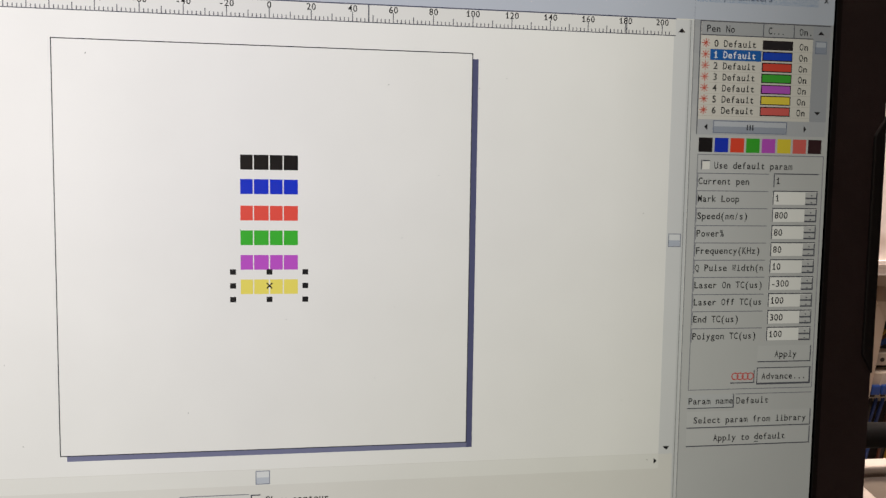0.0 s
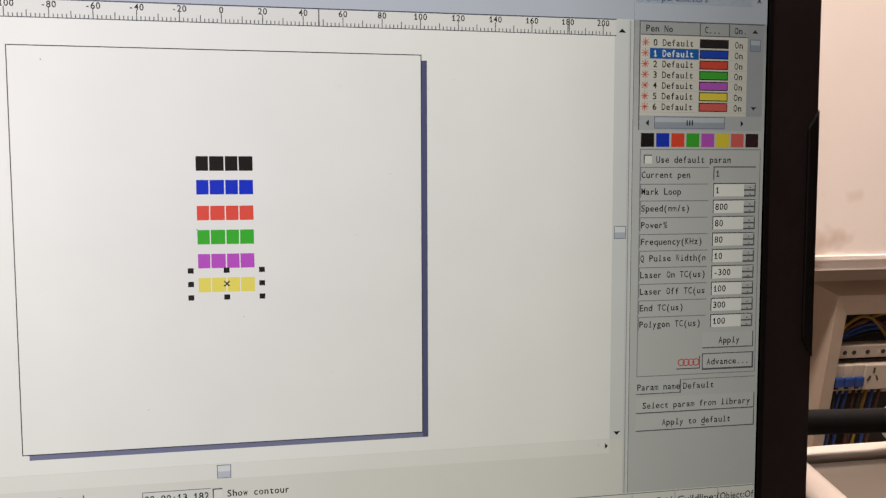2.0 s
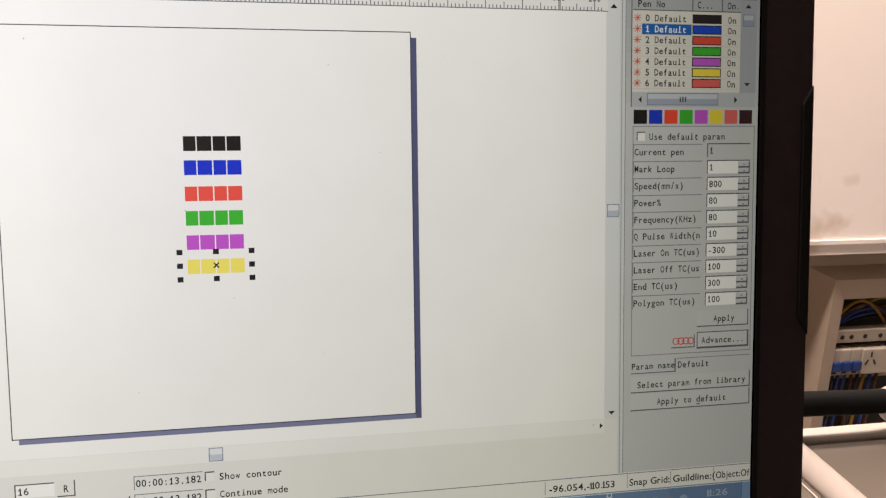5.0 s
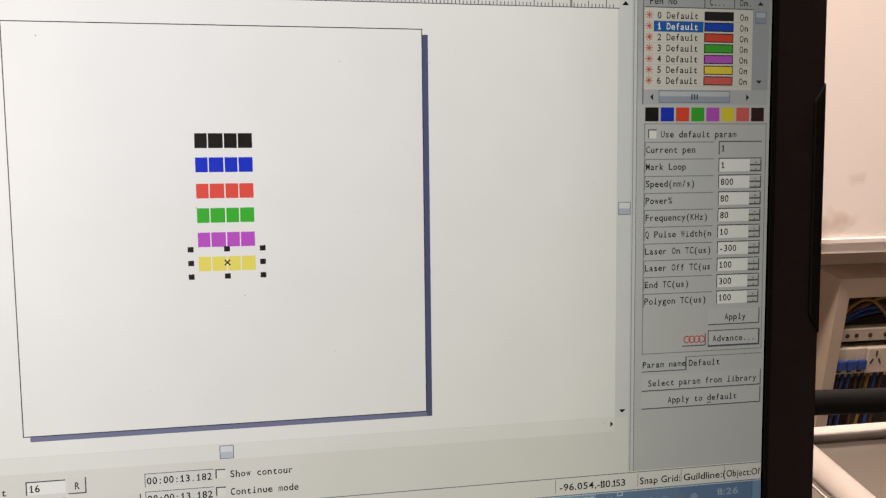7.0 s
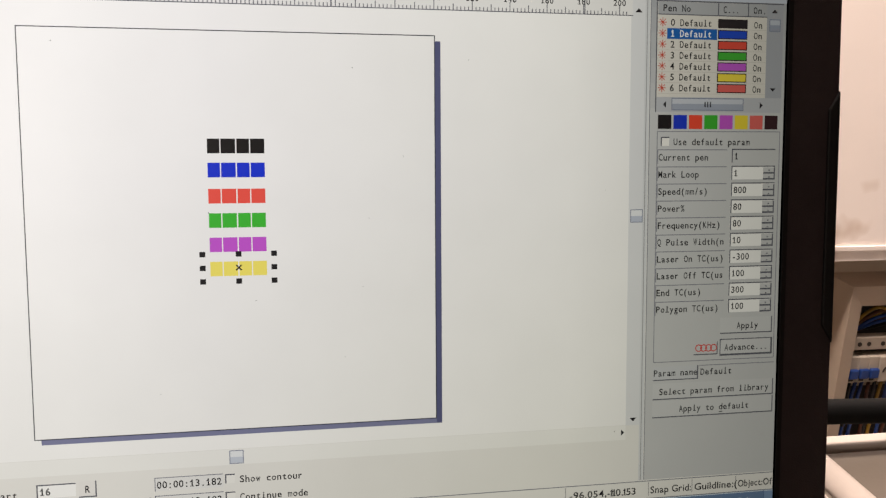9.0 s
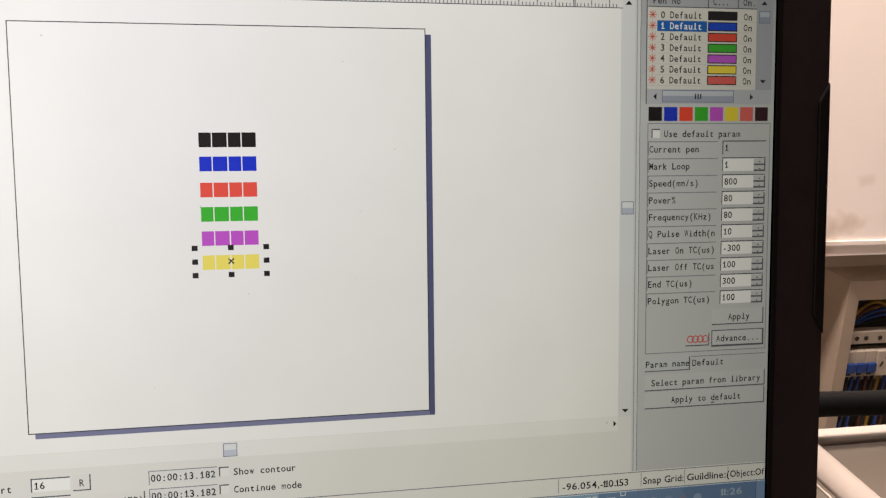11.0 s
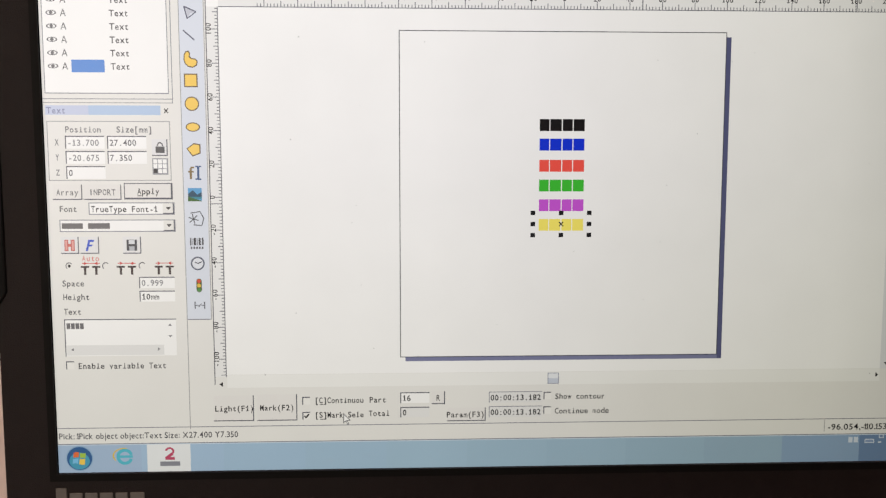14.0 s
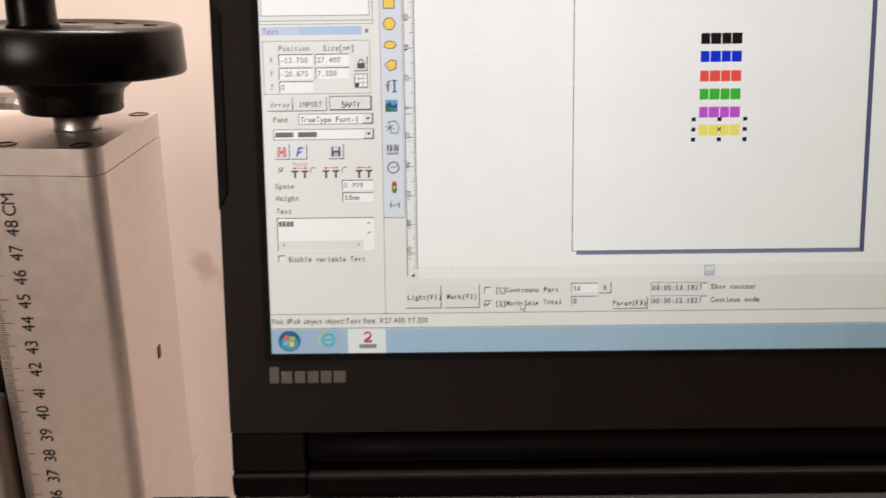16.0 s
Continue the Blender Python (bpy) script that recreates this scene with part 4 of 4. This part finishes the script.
icon(lambda p: p.rect(193, 524, 194.5, 534, "#5a5c64", 3).rect(206, 524, 207.5, 534, "#5a5c64", 3).rect(194.5, 528.4, 198.5, 529.6, "#5a5c64", 3).rect(202.5, 528.4, 206, 529.6, "#5a5c64", 3).line(198.5, 531.5, 202.5, 526.5, "#5a5c64", 3, 1.2), "motor_tool_icon")

# mark bar
dock[0] = 4.5
button(215.5, 656, 271, 692.5, "Light(F1)", cx=244)
button(275.5, 655, 331, 692.5, "Mark(F2)", cx=303)
tick_box(338, 659)
tick_box(338, 680.5, True)
label("[C]Continuou", 355.5, 664, pitch=5.7)
label("Part", 431.5, 664)
label("[S]Mark Sele", 355.5, 685, pitch=5.7)
label("Total", 430.5, 683.5)
field(475, 654, 516, 669.5, "16")
field(475, 675, 516, 690, "0", fill="#eeeeee")
button(519, 653, 538, 671.5, "R")
button(541, 677, 595.5, 696.5, "Param(F3)", cx=567)
for y in (654.5, 675.5):
    Panel().rect(600, y, 675.5, y + 16, "#ececec", 2).rect(600, y, 675.5, y + 1, EDGE, 3).rect(600, y, 601, y + 16, EDGE, 3).text("00:00:13.182", 602, y + 8.5, INK, 5).put("time_readout", display)
    tick_box(677.5, y + 1)
label("Show contour", 693.5, 662)
label("Continue mode", 693.5, 683)

for x, y in ((362.6, 669.6), (362.6, 690.6)):
    Panel().rect(x, y, x + 5, y + 1.0, INK, 6).put("underline", display)

# status bar and taskbar
dock[0] = 1.5
st = Panel().rect(0, 702.5, 1366, 703.6, EDGE, 2).rect(0, 725.2, 1366, 726.4, EDGE, 2)
for x in (1085, 1194, 1253, 1313):
    st.rect(x, 704.5, x + 1, 722, DIM, 3)
st.put("status_bar", display)
label("Pick: 1Pick object object:Text Size: X27.400 Y7.350", 2, 714, "#55555a", pitch=None, cap=8.4, width=232.0)
dock[0] = 3.2
label("-96.054,-110.153", 1090, 713, pitch=None, cap=8.6, width=82.0)
label("Snap Grid:", 1196.5, 713, pitch=None, cap=8.8, width=53.0)
label("Guildline:(", 1256, 713, pitch=None, cap=8.8, width=56.0)
label("Object:Off", 1316, 713, pitch=None, cap=8.8, width=50.0)
dock[0] = 0.0
tk = Panel()
for i in range(12):
    a, b = 1366 * i / 12, 1366 * (i + 1) / 12
    tk.rect(a, 728, b, 768, ("#a9c1de", "#aac6e2", "#a8c5df", "#a7c4dc", "#a7c4da", "#a5c2d7", "#a3c0d5", "#a0bdd2", "#9db9cf", "#90accb", "#6f8bb0", "#6783ab")[i], 1)
tk.rect(0, 728, 1366, 729, "#d3e2f2", 2)
tk.put("taskbar", display, "pale blue taskbar")
icon(lambda p: p.oval(29, 747.5, 18.6, 18.0, "#8fb2d2", 3).oval(29, 747.5, 17.2, 16.6, "#2a5f98", 4).oval(29, 751, 14, 12, "#45a0c0", 5).poly([(20.5, 746), (28, 745.5), (28.8, 738.6), (25, 737.8), (21.4, 739.2)], "#e8703a", 6).poly([(29.4, 746.2), (37.2, 746.6), (38, 739.6), (34, 740.2), (30.3, 739.2)], "#a6c84a", 6).poly([(20.2, 747.6), (27.8, 747.2), (26.8, 755), (23, 753.6), (19.4, 755.2)], "#7cc2ec", 6).poly([(29.2, 747.8), (37, 748.2), (36, 756), (32, 756.4), (28.4, 755.4)], "#f4cf58", 6), "start_button", "blue disc with four coloured squares")
icon(lambda p: p.oval(91, 746, 11.5, 11.5, "#55bdd2", 3, 30, 0.35, 6.0, 0.62).rect(83, 744, 102, 747.4, "#55bdd2", 4).oval(91, 744.5, 16.5, 11.5, "#e9c74c", 5, 20, 2.5, 4.9, 0.88), "browser_button", "teal ring with a yellow arc")
icon(lambda p: p.rect(121.7, 729, 181.6, 768, "#eef1f4", 2).oval(153, 739, 6.5, 6, "#c2486a", 4, 20, 3.3, 7.0, 0.55).line(157, 742, 147.5, 749, "#c2486a", 5, 4).rect(147, 747, 160, 751, "#c2486a", 6).rect(139.5, 753.5, 167, 760, "#8b8d98", 4), "program_button", "pale button with a crimson figure above a grey bar")
icon(lambda p: p.rect(1122, 732, 1128, 740, "#d8e2f0", 3).rect(1130, 732, 1136, 740, "#d8e2f0", 3), "language_mark", "two pale bars")
icon(lambda p: p.rect(1146, 735, 1160, 741, "#8ea3c6", 3).frame4(1146, 735, 1160, 741, "#dfe8f4", 4), "keyboard_mark")
icon(lambda p: p.frame4(1167, 728, 1174, 734, "#dfe8f4", 3).rect(1166, 739, 1171, 741, "#dfe8f4", 3), "network_mark")
for x, h in ((1192, "#4b6c9c"), (1212, "#8aa0c0"), (1232, "#8099bd"), (1252, "#7d86a0"), (1272, "#90a5c4")):
    icon(lambda p: p.oval(x, 744, 5.5, 5.5, h, 3, 16), "tray_mark")
label("11:26", 1304, 739.5, "#a9bccf", pitch=None, cap=8.6, width=28.0)
Panel().rect(1353, 728, 1354, 768, "#4f6c96", 3).rect(1354, 729, 1366, 768, "#7f9cc2", 3).put("show_desktop_button", display)

# pen panel
dock[0] = 0.0
# this dock's greys and whites are darkened to carry the display's oblique-view dimming
face[:] = "#d2d4d6", "#cdcfd1"
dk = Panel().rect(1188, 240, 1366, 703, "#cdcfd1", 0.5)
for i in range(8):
    # viewing-angle dimming painted as strips, darker towards the top of an even panel
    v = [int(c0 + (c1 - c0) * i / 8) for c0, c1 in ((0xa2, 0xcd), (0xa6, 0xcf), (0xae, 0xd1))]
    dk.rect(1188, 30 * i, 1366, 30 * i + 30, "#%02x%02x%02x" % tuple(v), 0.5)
dk.put("right_dock", display, "tool panel, its greys darkened as seen from the side")
Panel().rect(1181, 112, 1187, 703, "#dcdfe3", 0.6).put("panel_divider", display)
for x0, y0, h in ((1183, 112, DIM), (1187.5, 60, EDGE)):
    Panel().rect(x0, y0, x0 + 1, 703, h, 2).put("divider_line", display)
dock[0] = 8.5
Panel().rect(1190, 68, 1345, 82, "#7f9cc4", 2).text("Mark parameters", 1192, 74.5, "#50607c", 4, None, 8.2, 88.0).line(1352, 71, 1357, 77, INK, 3, 1.3).line(1352, 77, 1357, 71, INK, 4, 1.3).put("panel_title", display, "pale blue title bar")
pl = Panel().rect(1196, 104, 1340, 218, "#e2dfd9", 1).rect(1195, 103, 1362, 104.4, SHADE, 3).rect(1195, 103, 1196.4, 236, SHADE, 3)
pl.rect(1197, 104.5, 1340, 120, "#b2b5ba", 2).rect(1197, 119, 1340, 120.2, SHADE, 3)
for x in (1274.5, 1314):
    pl.rect(x, 104.5, x + 1.3, 120, SHADE, 3)
pl.text("Pen No", 1203, 112, INK, 4).text("C...", 1281, 112, INK, 4, 5.5).text("On.", 1321, 112, INK, 4)
pl.rect(1340, 104.5, 1362, 218, "#adb1ba", 2).frame4(1343, 122, 1358, 137, "#8089a0", 4).rect(1344, 123, 1357, 129, "#c2c9d6", 3).rect(1344, 129, 1357, 136, "#9aa3b6", 3).poly([(1346, 114.5), (1354, 114.5), (1350, 110)], INK, 3).poly([(1346, 206), (1354, 206), (1350, 210)], INK, 3)
pl.rect(1197, 218, 1362, 236, "#bfc2c9", 2).frame4(1216, 219, 1311, 234, "#7c859c", 4).rect(1217, 220, 1310, 226, "#c9ced9", 3).rect(1217, 226, 1310, 233, "#a3abbc", 3).poly([(1205, 227), (1209, 223), (1209, 231)], INK, 3).poly([(1337, 227), (1333, 223), (1333, 231)], INK, 3)
for k in range(3):
    pl.rect(1259 + 3.5 * k, 223.5, 1260.6 + 3.5 * k, 230, INK, 5)
pl.put("pen_list", display, "white pen list with scroll bars")
PENS = ("#1c1a20", "#0646c8", "#e04c3a", "#3fb234", "#c25bd2", "#f3dc48", "#e0645e")
for i, h in enumerate(PENS):
    y = 129.0 + 13.0 * i
    p = Panel()
    for a in range(4):
        u = a * math.pi / 4
        p.line(1203 - 5.2 * math.cos(u), y - 5.2 * math.sin(u), 1203 + 5.2 * math.cos(u), y + 5.2 * math.sin(u), "#d0503c", 2 + a, 0.9)
    if i == 1:
        p.rect(1209, y - 6.5, 1274, y + 6.5, "#0a63b8", 2)
    p.text(str(i) + " Default", 1213, y, WHITE if i == 1 else INK, 4)
    p.rect(1275, y - 5.5, 1314, y + 5.5, "#22181c", 3).rect(1276.2, y - 4.3, 1312.8, y + 4.3, h, 4)
    p.text("On", 1322, y + 0.6, INK, 4)
    p.rect(1197, y + 6.6, 1340, y + 7.0, "#c4c2bc", 3)
    p.put("pen_entry", display, "pen entry with a colour field")
for i, h in enumerate(("#0d0c0f", "#0b34c6", "#ee4a30", "#39b02c", "#c455cc", "#eed83c", "#e26862", "#33161c")):
    x = 1199 + 20.2 * i
    Panel().rect(x, 239.5, x + 17.5, 256.5, h, 2).put("colour_swatch", display)

# parameter panel
dock[0] = 8.0
Panel().frame4(1198, 259.5, 1362, 546, EDGE, 2).put("parameter_frame", display)
tick_box(1203, 266.5)
label("Use default param", 1219, 272.5)
NAMES = ("Current pen", "Mark Loop", "Speed(mm/s)", "Power%", "Frequency(KHz)", "Q Pulse Width(n", "Laser On TC(us)", "Laser Off TC(us", "End TC(us)", "Polygon TC(us)")
VALUES = ("1", "1", "800", "80", "80", "10", "-300", "100", "300", "100")
for i, (a, b) in enumerate(zip(NAMES, VALUES)):
    y = 282.0 + 20.85 * i
    Panel().rect(1199, y - 0.3, 1291, y + 0.8, EDGE, 3).rect(1199, y, 1200, y + 17, EDGE, 3).text(a, 1200, y + 9.3, INK, 5, 6.0 if len(a) < 15 else 5.95).put("caption", display)
    field(1297, y - 1, 1356, y + 16, b, fill="#cdcfd1" if i == 0 else WHITE, spin=i > 0)
dock[0] = 7.2
button(1287, 493, 1358, 513.5, "Apply", cx=1324)
p = Panel().rect(1283, 523, 1284.2, 539, SHADE, 3).rect(1252, 538, 1284, 539.4, SHADE, 3)
for k in range(4):
    p.oval(1258.5 + 6.6 * k, 530.5, 5, 5, "#d8504a", 3 + k, 8, hole=0.72)
p.put("wobble_button", display, "button with red rings")
button(1288, 521, 1358, 540.5, "Advance...", full=True)
Panel().rect(1198, 552, 1258, 569.5, "#cdd0d4", 2).rect(1257, 552, 1258.6, 569.5, SHADE, 3).rect(1198, 568.4, 1258, 569.6, SHADE, 3).text("Param name", 1198.5, 560, INK, 5, 5.9).put("caption", display)
Panel().rect(1260, 552, 1362, 553, EDGE, 3).text("Default", 1261, 560.5, INK, 5, 6.2).put("caption", display)
dock[0] = 7.8
button(1198, 573, 1362, 593.5, "Select param from library", cx=1281)
button(1198, 595, 1362, 616.5, "Apply to default", cx=1281)

Panel().rect(1287.5, 611.8, 1292.5, 612.9, INK, 6).put("underline", display)

# pointer
dock[0] = 5.0
Panel().poly([(395, 682), (395, 697), (398.5, 694), (401, 699), (403, 698), (400.8, 693.2), (405.5, 693)], "#55565c", 6).poly([(396, 684.5), (396, 694.8), (398.8, 692.4), (401.4, 697.6), (402, 697.2), (399.4, 692.2), (403.2, 692)], WHITE, 7).put("pointer", display, "white arrow pointer")

# dust on the display's film
random.seed(11)
p = Panel()
dock[0] = 0.0
for k in range(26):
    x, y, r = random.uniform(250, 1150), random.uniform(140, 640), random.uniform(0.35, 0.8)
    p.oval(x, y, r, r, "#8b8a86", 8, 6)
p.put("dust", display, "scattered grey dust specks")


def build_plug():
    t = tagged(new("usb_plug"), "black plug in the laptop's side port", "plug")
    part("shell", box(-0.052, -0.0182, -0.030, -0.0135, 0.0070, 0.0212, 0.002), M_GASKET, t)
    part("contact", box(-0.0182, -0.0172, -0.027, -0.0165, 0.0095, 0.0155), M_STEEL, t, "bright metal contact")
    part("lead", tube([(-0.052 - 0.02 * i / 8, -0.0215 + 0.002 * i / 8, 0.014 - 0.0004 * i * i) for i in range(9)], 0.0022, 12), M_GASKET, t)


build_plug()
